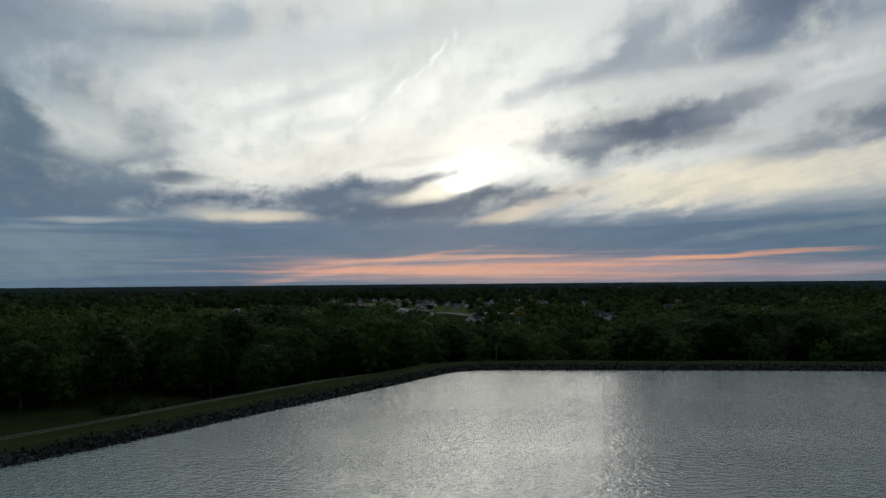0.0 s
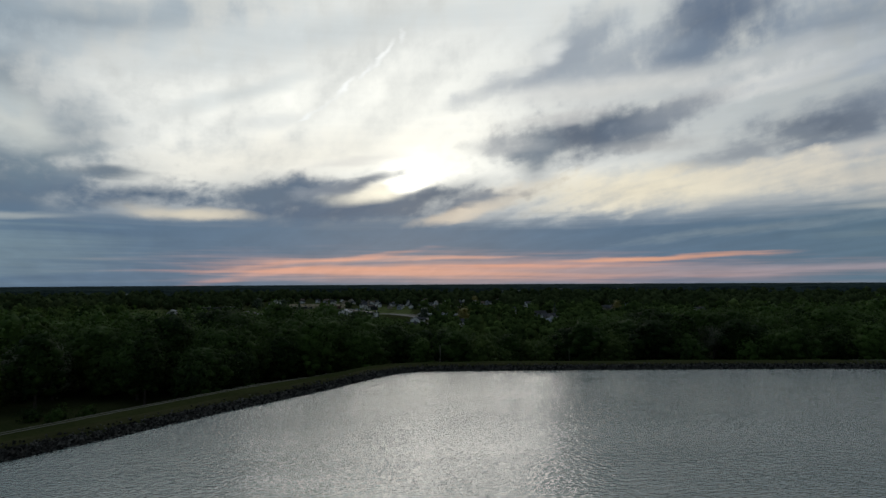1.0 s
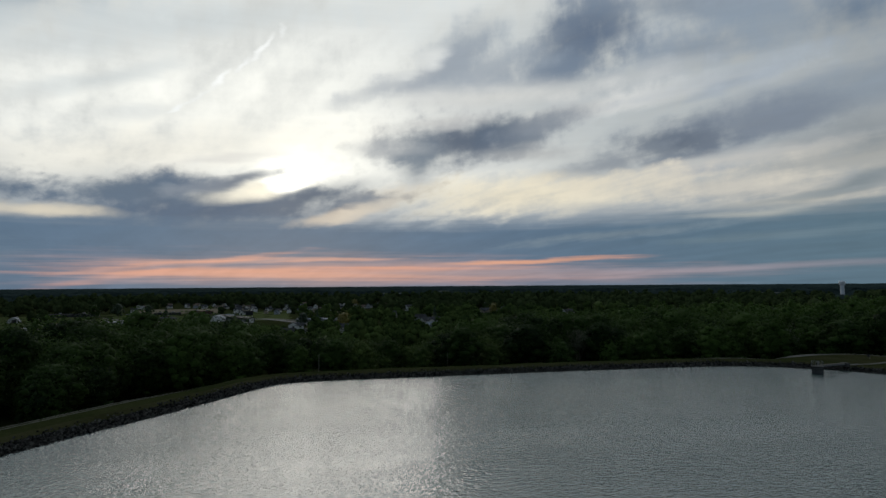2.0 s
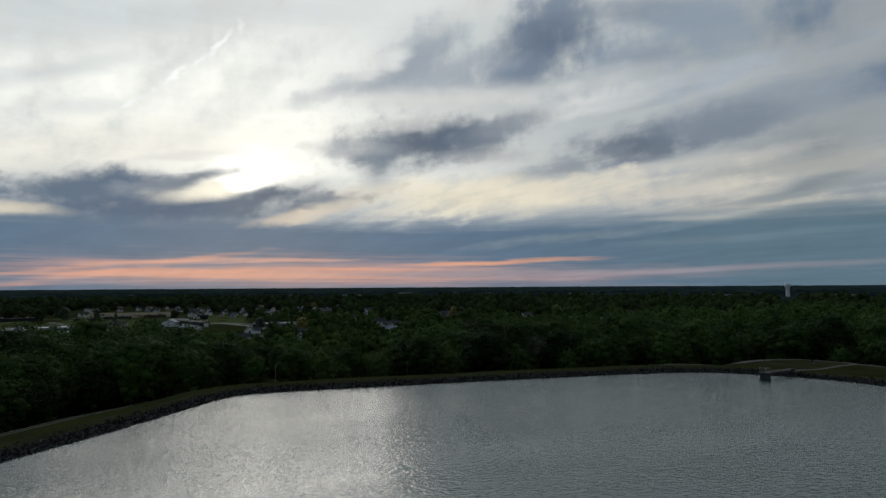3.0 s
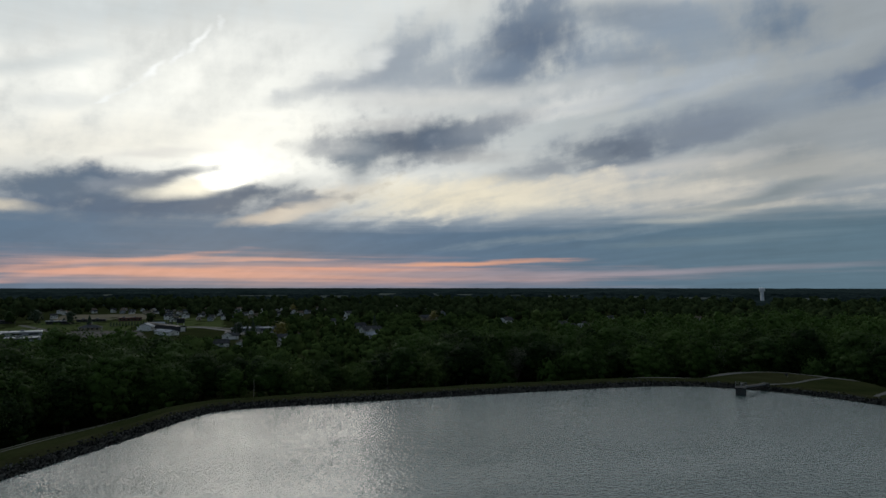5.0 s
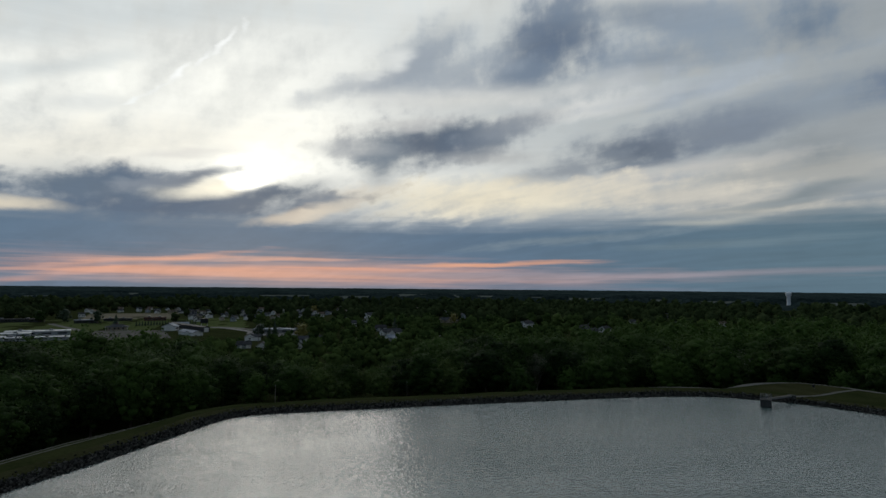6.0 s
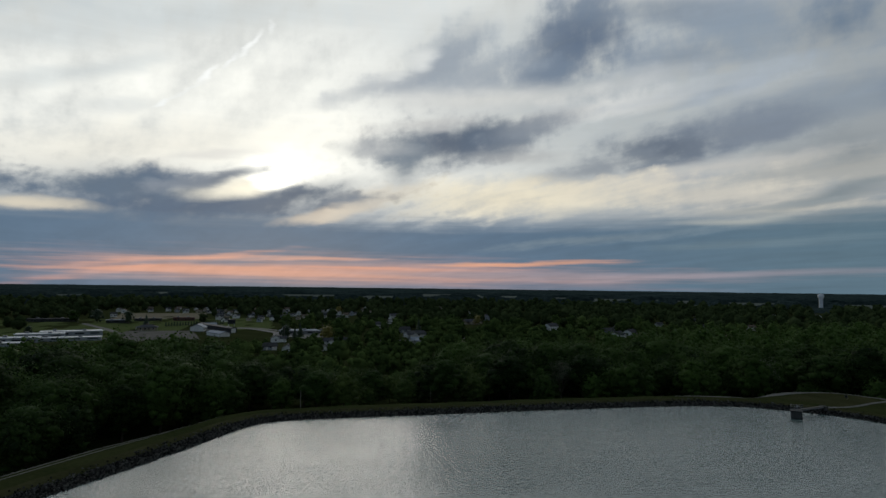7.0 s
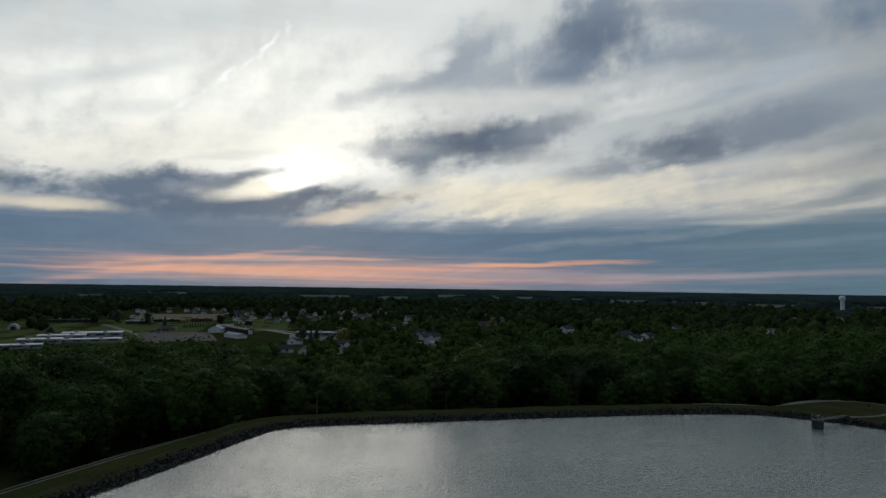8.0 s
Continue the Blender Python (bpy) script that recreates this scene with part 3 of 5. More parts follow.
def ribbon(name, points, width, mat, label, lift=0.05, category="road"):
    """A strip of road or track laid over the ground, with a slightly uneven edge."""
    p = np.array(points, dtype=float)
    for _ in range(3):
        p = np.concatenate([p[:1], np.stack([0.75 * p[:-1] + 0.25 * p[1:], 0.25 * p[:-1] + 0.75 * p[1:]], axis=1).reshape(-1, 2), p[-1:]])
    d = np.gradient(p, axis=0)
    d /= np.linalg.norm(d, axis=1)[:, None] + 1e-9
    side = np.stack([-d[:, 1], d[:, 0]], axis=1)
    w = width / 2 * (1 + 0.12 * wavy(p[:, 0], p[:, 1], 2.5))[:, None]
    rows = [p + side * w, p + side * w * 0.3, p - side * w * 0.3, p - side * w]
    verts, n = [], len(p)
    for k, row in enumerate(rows):
        z = height(row[:, 0], row[:, 1]) + (lift if k in (1, 2) else lift * 0.6)
        verts += [(x, y, h) for (x, y), h in zip(row, z)]
    faces = [(k * n + i, (k + 1) * n + i, (k + 1) * n + i + 1, k * n + i + 1) for k in range(3) for i in range(n - 1)]
    return tagged(mesh_object(name, verts, faces, mat, smooth=True), label, category, kind="structure")


def along(s, first, last):
    """Places on the bank at the distance s from the waterline, between two corners of the shore."""
    p = np.array(SHORE[first:last], dtype=float)
    d = np.gradient(p, axis=0)
    d /= np.linalg.norm(d, axis=1)[:, None]
    return p + np.stack([-d[:, 1], d[:, 0]], axis=1) * s


ribbon("wheel_track", along(8.9, 0, 8), 0.42, GRAVEL, "pale gravel wheel track along the grassy bank top")
ribbon("wheel_track", along(10.4, 0, 8), 0.42, GRAVEL, "pale gravel wheel track along the grassy bank top")
ribbon("gravel_road", [(112, 132), (124, 126.5), (135, 124), (148, 126.5), (158, 124), (163, 116), (163, 104), (167, 94), (172, 80)], 2.4, GRAVEL, "grey gravel service road round the grassy pad")
ribbon("gravel_road", [(135.5, 109.5), (139, 107.2), (146, 107), (154, 109), (162, 110)], 1.2, GRAVEL, "narrow gravel spur across the grassy pad", 0.06)
ribbon("gravel_road", [(144, 87), (150, 88.5), (158, 91), (166, 95)], 1.2, GRAVEL, "narrow gravel spur across the grassy pad", 0.06)


ribbon("dry_verge", along(3.7, 0, 17), 1.9, DRYGRASS, "strip of dry brownish grass above the stones", 0.04, "grass")
ribbon("worn_ground", [(138, 114), (146, 116), (154, 117), (160, 114)], 15.0, DRYGRASS, "worn brownish grass on the pad", 0.05, "grass")


def build_riprap():
    rng = np.random.default_rng(4)
    p = shore
    q = np.roll(p, -1, axis=0)
    bm = bmesh.new()
    bmesh.ops.create_cone(bm, cap_ends=True, segments=4, radius1=1.0, radius2=0.75, depth=1.3)
    bmesh.ops.triangulate(bm, faces=bm.faces[:])
    bm.verts.index_update()
    base = np.array([v.co for v in bm.verts])
    tris = np.array([[v.index for v in f.verts] for f in bm.faces])
    bm.free()
    verts, faces, count, near = [], [], 0, []
    for a, b in zip(p, q):
        length = np.hypot(*(b - a))
        if max(a[1], b[1]) < 40:
            continue
        d = (b - a) / length
        out = np.array([-d[1], d[0]])
        if beyond(*(a + out))[()] < 0:
            out = -out
        for _ in range(int(length * 3.6 / 0.075)):
            s = rng.uniform(-0.7, 2.5) if rng.random() < 0.94 else rng.uniform(2.2, 3.6)
            at = a + d * rng.uniform(0, length) + out * s
            size = rng.uniform(0.07, 0.16) * (1.6 if rng.random() < 0.12 else 1.0)
            turn = np.array(Euler(rng.uniform(0, 6.3, 3)).to_matrix())
            shape = base * rng.uniform(0.7, 1.3, (len(base), 1)) * (size * rng.uniform(0.75, 1.45, 3))
            z = float(np.interp(s, [-1, 0, 3.8, 6.0], [-0.30, 0.0, 1.10, 1.32]))
            if size > 0.14 and at[1] < 78 and at[0] < 0 and len(near) < 300:
                near.append((at[0], at[1], z + 0.1, *np.degrees(rng.uniform(0, 6.3, 3)), size))
                continue
            verts.append(shape @ turn.T + np.array([at[0], at[1], z + 0.08]))
            faces.append(tris + count)
            count += len(base)
    ob = big_mesh("riprap", np.concatenate(verts), np.concatenate(faces), STONE)
    tagged(ob, "grey broken riprap stones armouring the water's edge", "stones", kind="stuff")
    # the larger stones of the stretch along the grassy bay
    blocks = []
    for _ in range(6):
        me = bpy.data.meshes.new("stone")
        me.from_pydata([tuple(v) for v in base * rng.uniform(0.65, 1.35, (len(base), 1)) * rng.uniform(0.8, 1.5, 3)], [], [tuple(int(k) for k in f) for f in tris])
        me.materials.append(STONE)
        blocks.append(me)
    for k, (x, y, z, rx, ry, rz, size) in enumerate(near):
        stone = new("stone", blocks[k % 6])
        stone.parent = ob
        stone.matrix_basis = pose(x, y, z, rx, ry, rz) @ Matrix.Diagonal((size, size, size, 1))


build_riprap()


# ---------------------------------------------------------------- trees
def ball(subdivisions):
    bm = bmesh.new()
    bmesh.ops.create_icosphere(bm, subdivisions=subdivisions, radius=1.0)
    v, f = np.array([x.co for x in bm.verts]), np.array([[x.index for x in y.verts] for y in bm.faces])
    bm.free()
    return v, f


BALL = ball(1)


def leaf_cards(rng, centres, radii, count, size):
    """Small leaf clumps, as bent pairs of triangles, over a set of round boughs; they face out of the crown."""
    pick = rng.choice(len(centres), count, p=radii ** 2 / np.sum(radii ** 2))
    n = rng.normal(size=(count, 3))
    n[:, 2] = n[:, 2] * 0.85 + 0.25
    n /= np.linalg.norm(n, axis=1)[:, None]
    at = centres[pick] + n * (radii[pick] * rng.uniform(0.5, 1.38, count))[:, None]
    at += rng.normal(scale=0.32, size=at.shape)
    middle = centres.mean(axis=0) - np.array([0, 0, 0.12 * np.ptp(centres[:, 2])])
    out = at - middle
    out /= np.linalg.norm(out, axis=1)[:, None] + 1e-9
    n = 0.3 * n + 0.8 * out + rng.normal(scale=0.34, size=n.shape)
    n /= np.linalg.norm(n, axis=1)[:, None]
    a = np.cross(n, rng.normal(size=n.shape))
    a /= np.linalg.norm(a, axis=1)[:, None] + 1e-9
    b = np.cross(n, a)
    s = rng.uniform(0.55, 1.12, count)[:, None] * size
    droop = n * s * 0.25
    v = np.stack([at - a * s - droop, at - b * s * 0.7, at + a * s - droop, at + b * s * 0.7], axis=1).reshape(-1, 3)
    i = np.arange(count)[:, None] * 4
    f = np.concatenate([i + np.array([[0, 1, 2]]), i + np.array([[0, 2, 3]])])
    return v, f


def crown_arrays(rng, tall, wide, boughs, leaves, size, low=0.2, core=BALL, squash=1.0, middle=(0.28, 0.44, 0.6, 0.76), solid=0.58):
    """A leafy crown: uneven round boughs inside an egg-shaped outline, with leaf clumps over them."""
    c, r = [], []
    for k in range(boughs):
        g = (k + 0.5) / boughs
        z = low + (0.97 - low) * g
        belly = math.sin(math.pi * min(0.98, 0.20 + 0.74 * g)) ** 0.7
        rad = wide * rng.uniform(0.22, 0.36) * (0.75 + 0.35 * belly)
        turn = k * 2.4 + rng.uniform(-0.6, 0.6)
        reach = max(0.0, wide * belly * rng.uniform(0.82, 1.08) - rad) * squash
        c.append((math.cos(turn) * reach, math.sin(turn) * reach, min(z * tall, tall - rad * 0.8)))
        r.append(rad)
    # the dense middle
    for g in middle:
        c.append((rng.uniform(-0.3, 0.3), rng.uniform(-0.3, 0.3), (low + (1 - low) * g) * tall))
        r.append(wide * 0.70 * (1.1 - 0.4 * abs(g - 0.4)))
    c, r = np.array(c), np.array(r)
    bv, bf = core
    verts, faces, n = [], [], 0
    for centre, rad in zip(c, r):
        bump = 1 + 0.22 * rng.normal(size=(len(bv), 1)).clip(-1.5, 1.5)
        verts.append(bv * bump * rad * np.array([1, 1, 0.9]) * solid + centre)
        faces.append(bf + n)
        n += len(bv)
    if leaves:
        v, f = leaf_cards(rng, c, r, leaves, size)
        verts.append(v)
        faces.append(f + n)
    return np.concatenate(verts), np.concatenate(faces)


def trunk_bmesh(rng, tall, thick, limbs=5):
    bm = rod((0, 0, -0.4), (0, 0, tall * 0.35), thick, thick * 0.75, 7)
    top = Vector((rng.uniform(-0.4, 0.4), rng.uniform(-0.4, 0.4), tall * 0.8))
    rod((0, 0, tall * 0.33), top, thick * 0.75, thick * 0.2, 6, bm)
    for k in range(limbs):
        turn = k * 2.4 + rng.uniform(-0.4, 0.4)
        z = tall * rng.uniform(0.25, 0.55)
        reach = tall * rng.uniform(0.15, 0.26)
        rod((0, 0, z), (math.cos(turn) * reach, math.sin(turn) * reach, z + tall * rng.uniform(0.15, 0.28)), thick * 0.42, thick * 0.12, 5, bm)
    return bm


def make_tree(name, seed, tall, wide, mat=None, boughs=20, leaves=1850, low=0.16, label="", thick=0.26, size=0.28):
    rng = np.random.default_rng(seed)
    ob = thing(name, pose(0, 0, 0), label, "tree", "trees behind the bank")
    part("trunk", trunk_bmesh(rng, tall, thick), BARK, ob)
    v, f = crown_arrays(rng, tall, wide, boughs, leaves, size, low)
    big_mesh("crown", v, f, mat or LEAF, ob, smooth=True)
    return ob


FULL = "dark green broadleaf tree in full summer leaf"
kinds = [
    make_tree("tree", 11, 15.0, 6.0, boughs=28, leaves=2600, low=0.2, label=FULL),
    make_tree("tree", 12, 16.5, 6.6, boughs=32, leaves=2900, low=0.24, label=FULL),
    make_tree("tree", 13, 13.0, 5.6, boughs=26, leaves=2350, low=0.14, label=FULL),
    make_tree("tree", 14, 16.0, 5.0, boughs=26, leaves=2350, low=0.2, label="tall dark green broadleaf tree with a narrower crown"),
    make_tree("tree", 15, 14.0, 7.0, boughs=32, leaves=3100, low=0.18, label="broad dark green tree with a rounded crown"),
    make_tree("tree", 16, 10.5, 4.6, boughs=18, leaves=1700, low=0.06, label="low bushy dark green tree"),
]
pale_kind = make_tree("tree", 21, 11.5, 4.2, LEAFPALE, 16, 1300, 0.15, "smaller tree with pale grey-green leaves")
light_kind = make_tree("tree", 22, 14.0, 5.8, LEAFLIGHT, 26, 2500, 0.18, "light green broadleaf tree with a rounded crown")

BACK_AZ = [-70, -18, -2, 3, 10, 17, 21, 37, 42, 52, 90]
BACK_R = [265, 226, 228, 186, 192, 198, 240, 246, 330, 400, 420]


def wood_places():
    """A jittered grid over the belt of woodland outside the bank."""
    rng = np.random.default_rng(8)
    step = 7.9
    gx, gy = np.meshgrid(np.arange(-240, 420, step), np.arange(20, 420, step))
    x = (gx + rng.uniform(-3.2, 3.2, gx.shape)).ravel()
    y = (gy + rng.uniform(-3.2, 3.2, gy.shape)).ravel()
    s, r, a = beyond(x, y), np.hypot(x, y), np.degrees(np.arctan2(x, y))
    edge = 25 + 2.5 * wavy(x, y, 11)
    edge = edge + 36 * np.clip((-38 - x) / 14, 0, 1) * np.clip((150 - y) / 30, 0, 1)
    pad = np.hypot((x - 150) / 30, (y - 106) / 30) < 1
    keep = (s > edge) & (r < np.interp(a, BACK_AZ, BACK_R) + 6 * wavy(x, y, 14, 2.0)) & (a > -64) & (a < 72) & ~pad
    keep &= np.hypot(x - 96.5, y - 163.7) > 5.5
    keep &= ~((np.abs(a - 30.5) < 1.3) & (r < 190))
    keep &= (s < 110) | (rng.random(len(s)) < 0.62)
    # lower trees towards the town
    least = np.interp(a, [-20, 2, 5, 18, 22, 40], [0.98, 0.96, 0.80, 0.80, 0.90, 0.95])
    low = 1 - (1 - least) * np.interp(np.interp(a, BACK_AZ, BACK_R) - r, [0, 14, 45], [1.0, 0.8, 0.0])
    x, y, s, low = x[keep], y[keep], s[keep], low[keep]
    order = np.argsort(s - edge[keep])
    return x[order], y[order], low[order], rng


wx, wy, wlow, wrng = wood_places()
NEAR = 255
STATURE = np.interp(np.degrees(np.arctan2(wx, wy)), [-35, -12, -8, 0, 3, 6, 20, 26, 34, 60], [1.0, 1.06, 1.06, 1.04, 0.95, 0.88, 0.88, 1.0, 1.03, 1.0])
used = set()
ground_z = height(wx, wy)
for k in range(NEAR):
    front = k < 120
    which = int(wrng.choice(6, p=[0.2, 0.14, 0.2, 0.14, 0.16, 0.16] if front else [0.22, 0.24, 0.12, 0.18, 0.18, 0.06]))
    size = wrng.uniform(0.78, 1.02) if front else wrng.uniform(0.9, 1.12)
    size *= wlow[k] * STATURE[k]
    proto = kinds[which]
    if k > 60 and wrng.random() < 0.015:
        proto = pale_kind
    # Light green trees gather ahead; their leaf colour also carries the brighter light there.
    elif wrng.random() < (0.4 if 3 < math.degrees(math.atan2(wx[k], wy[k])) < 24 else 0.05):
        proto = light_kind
    m = pose(wx[k], wy[k], ground_z[k] - 0.1, 0, 0, wrng.uniform(0, 360)) @ Matrix.Diagonal((size * 1.12, size * 1.12, size * wrng.uniform(0.92, 1.08), 1))
    if proto in used:
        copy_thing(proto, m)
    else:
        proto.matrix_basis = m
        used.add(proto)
for proto in (*kinds, pale_kind, light_kind):
    if proto not in used:
        proto.matrix_basis = pose(60, 190, float(height(60, 190)))


def crowd(name, xs, ys, zs, scales, shapes, mat, label, rng):
    """Many far trees as one mesh."""
    verts, faces, n = [], [], 0
    for x, y, z, k in zip(xs, ys, zs, scales):
        v, f = shapes[int(rng.integers(len(shapes)))]
        t = rng.uniform(0, 6.28)
        c, s = math.cos(t), math.sin(t)
        p = v * np.array([k, k, k * rng.uniform(0.9, 1.12)])
        verts.append(np.stack([p[:, 0] * c - p[:, 1] * s + x, p[:, 0] * s + p[:, 1] * c + y, p[:, 2] + z], axis=1))
        faces.append(f + n)
        n += len(v)
    ob = big_mesh(name, np.concatenate(verts), np.concatenate(faces), mat, smooth=True)
    return tagged(ob, label, "trees", kind="stuff")


srng = np.random.default_rng(31)
mid_shapes = [crown_arrays(srng, t, w, 16, 300, 0.6, 0.2) for t, w in ((15, 6.0), (16.5, 6.4), (14, 6.4), (16, 5.2), (13, 5.6))]
crowd("woodland", wx[NEAR:], wy[NEAR:], ground_z[NEAR:], wrng.uniform(0.85, 1.1, len(wx) - NEAR) * wlow[NEAR:] * STATURE[NEAR:], mid_shapes, LEAF, "dense dark green woodland behind the front trees", srng)

# ---------------------------------------------------------------- buildings of the town
TOWN = []  # centre, half width: what stands in an open yard


def gable(w, d, h, rise):
    """Walls with gable ends at -x and +x, as one closed block."""
    bm = bmesh.new()
    x, y = w / 2, d / 2
    v = [bm.verts.new(p) for p in ((-x, -y, 0), (x, -y, 0), (x, y, 0), (-x, y, 0), (-x, -y, h), (x, -y, h), (x, y, h), (-x, y, h), (-x, 0, h + rise), (x, 0, h + rise))]
    for f in ((0, 3, 2, 1), (0, 1, 5, 4), (2, 3, 7, 6), (1, 2, 6, 9, 5), (3, 0, 4, 8, 7), (4, 5, 9, 8), (6, 7, 8, 9)):
        bm.faces.new([v[i] for i in f])
    return bm


def gable_roof(w, d, h, rise, over=0.45, thick=0.18):
    bm = bmesh.new()
    x, y = w / 2 + over, d / 2 + over
    drop = rise * over / (d / 2)
    prof = [(-y, h - drop), (0, h + rise), (y, h - drop), (y, h - drop + thick), (0, h + rise + thick * 1.2), (-y, h - drop + thick)]
    a = [bm.verts.new((-x, p, q + 0.02)) for p, q in prof]
    b = [bm.verts.new((x, p, q + 0.02)) for p, q in prof]
    for i in range(6):
        j = (i + 1) % 6
        bm.faces.new((a[i], a[j], b[j], b[i]))
    bm.faces.new((a[0], a[5], a[4], a[1]))
    bm.faces.new((a[1], a[4], a[3], a[2]))
    bm.faces.new((b[1], b[4], b[5], b[0]))
    bm.faces.new((b[2], b[3], b[4], b[1]))
    bmesh.ops.recalc_face_normals(bm, faces=bm.faces)
    return bm


def house(x, y, turn, w=11.0, d=7.0, h=2.6, rise=1.7, walls=None, roof=None, label="white-sided house with a grey shingled gable roof", garage=True, chimney=False, wing=False, visible=True):
    walls, roof = walls or WHITEWALL, roof or SHINGLE
    small = 0.76 if math.hypot(x, y) < 560 else 0.70
    w, d, h, rise = w * small, d * (small - 0.06), h * (small + 0.02), rise * 0.75
    ob = thing("house", pose(x, y, float(height(x, y)) - 0.1, 0, 0, turn), label, "house", "houses of the town")
    part("wall", gable(w, d, h, rise), walls, ob)
    part("roof", gable_roof(w, d, h, rise), roof, ob)
    floors = 2 if h > 4.5 else 1
    for side in (-1, 1):
        for fl in range(floors):
            for k, px in enumerate((-0.36, -0.12, 0.12, 0.36)):
                if side < 0 and fl == 0 and k == 1:
                    continue
                if side < 0 and fl == 0 and garage and k == 3:
                    continue
                bm = box(px * w, side * (d / 2 + 0.03), 1.0 + 2.7 * fl, 1.1, 0.10, 1.2)
                window = part("window", bm, TRIM, ob)
                part("pane", box(px * w, side * (d / 2 + 0.085), 1.1 + 2.7 * fl, 0.92, 0.03, 1.0), PANE, window)
    for end in (-1, 1):
        window = part("window", box(end * (w / 2 + 0.03), 0, h - 1.6, 0.10, 1.1, 1.2), TRIM, ob)
        part("pane", box(end * (w / 2 + 0.085), 0, h - 1.5, 0.03, 0.92, 1.0), PANE, window)
    part("door", box(-0.12 * w, -d / 2 - 0.04, 0, 1.0, 0.10, 2.1), TRIM, ob)
    if garage:
        part("garage_door", box(0.34 * w, -d / 2 - 0.04, 0, 2.6, 0.10, 2.2), TRIM, ob, "white garage door")
    if chimney:
        part("chimney", box(0.22 * w, 0.1 * d, h + rise * 0.4, 0.8, 0.8, rise * 0.6 + 0.9), BRICKWALL, ob)
    if wing:
        bm = gable(d * 0.9, d * 0.62, h, rise * 0.7)
        bm.transform(pose(-0.22 * w, -d * 0.62, 0, 0, 0, 90))
        part("wing_wall", bm, walls, ob)
        bm = gable_roof(d * 0.9, d * 0.62, h, rise * 0.7)
        bm.transform(pose(-0.22 * w, -d * 0.62, 0, 0, 0, 90))
        part("wing_roof", bm, roof, ob)
    if visible:
        TOWN.append((x, y, w * 0.62))
    return ob


def hall(x, y, turn, w, d, h, label, walls=None, roof=None, category="building", bays=6):
    """A long low building with a flat roof, a fascia and a row of windows."""
    ob = thing("flat_roofed_building", pose(x, y, float(height(x, y)) - 0.1, 0, 0, turn), label, category)
    part("wall", box(0, 0, 0, w, d, h), walls or GREYWALL, ob)
    part("roof", box(0, 0, h, w + 0.8, d + 0.8, 0.45, 0.06), roof or WHITEROOF, ob, "pale flat roof")
    for k in range(bays):
        px = (k + 0.5) / bays * w - w / 2
        window = part("window", box(px, -d / 2 - 0.03, 1.0, w / bays * 0.6, 0.1, h * 0.36), STEEL, ob)
        part("pane", box(px, -d / 2 - 0.085, 1.06, w / bays * 0.6 - 0.12, 0.03, h * 0.36 - 0.12), PANE, window)
    for px, py in ((-0.28, 0.1), (0.2, -0.15)):
        part("roof_unit", box(px * w, py * d, h + 0.45, 2.0, 1.6, 1.0, 0.05), STEEL, ob, "grey ventilation unit on the roof")
    TOWN.append((x, y, w * 0.55))
    return ob


# works on the left of the town
hall(-94, 446, 9, 34, 10, 2.6, "long low works building with a white flat roof", bays=4)
hall(-107, 428, 9, 25, 9, 2.6, "low works building with a white flat roof", bays=3)
hall(-111, 400, 8, 21, 9, 2.6, "long low works building with a white flat roof", bays=3)
hall(-89, 408, 8, 36, 7, 1.8, "low shed with a bright white flat roof", GREYWALL, bays=4)
hall(-118, 373, 10, 34, 7, 1.8, "low shed with a bright white flat roof", GREYWALL, bays=4)
hall(-88, 575, 4, 17, 6, 2.4, "dark low shed with a white roof edge", DARKSHED, METALROOF, bays=5)
hall(-142, 600, 2, 38, 7, 2.4, "long dark low shed beyond a lawn", DARKSHED, SHINGLE, bays=8)
hall(-38, 600, 2, 18, 6, 2.8, "long dull red low shed", DARKRED, DARKRED, bays=6)
hall(-68, 604, 2, 22, 5, 2.0, "long dark low shed", DARKSHED, DARKSHED, bays=6)
hall(46, 432, -14, 24, 12, 2.3, "low building with a pale blue-grey roof", STEEL, METALROOF, bays=4)
hall(64, 424, -14, 12, 8, 2.3, "low building with a pale blue-grey roof", STEEL, METALROOF, bays=3)


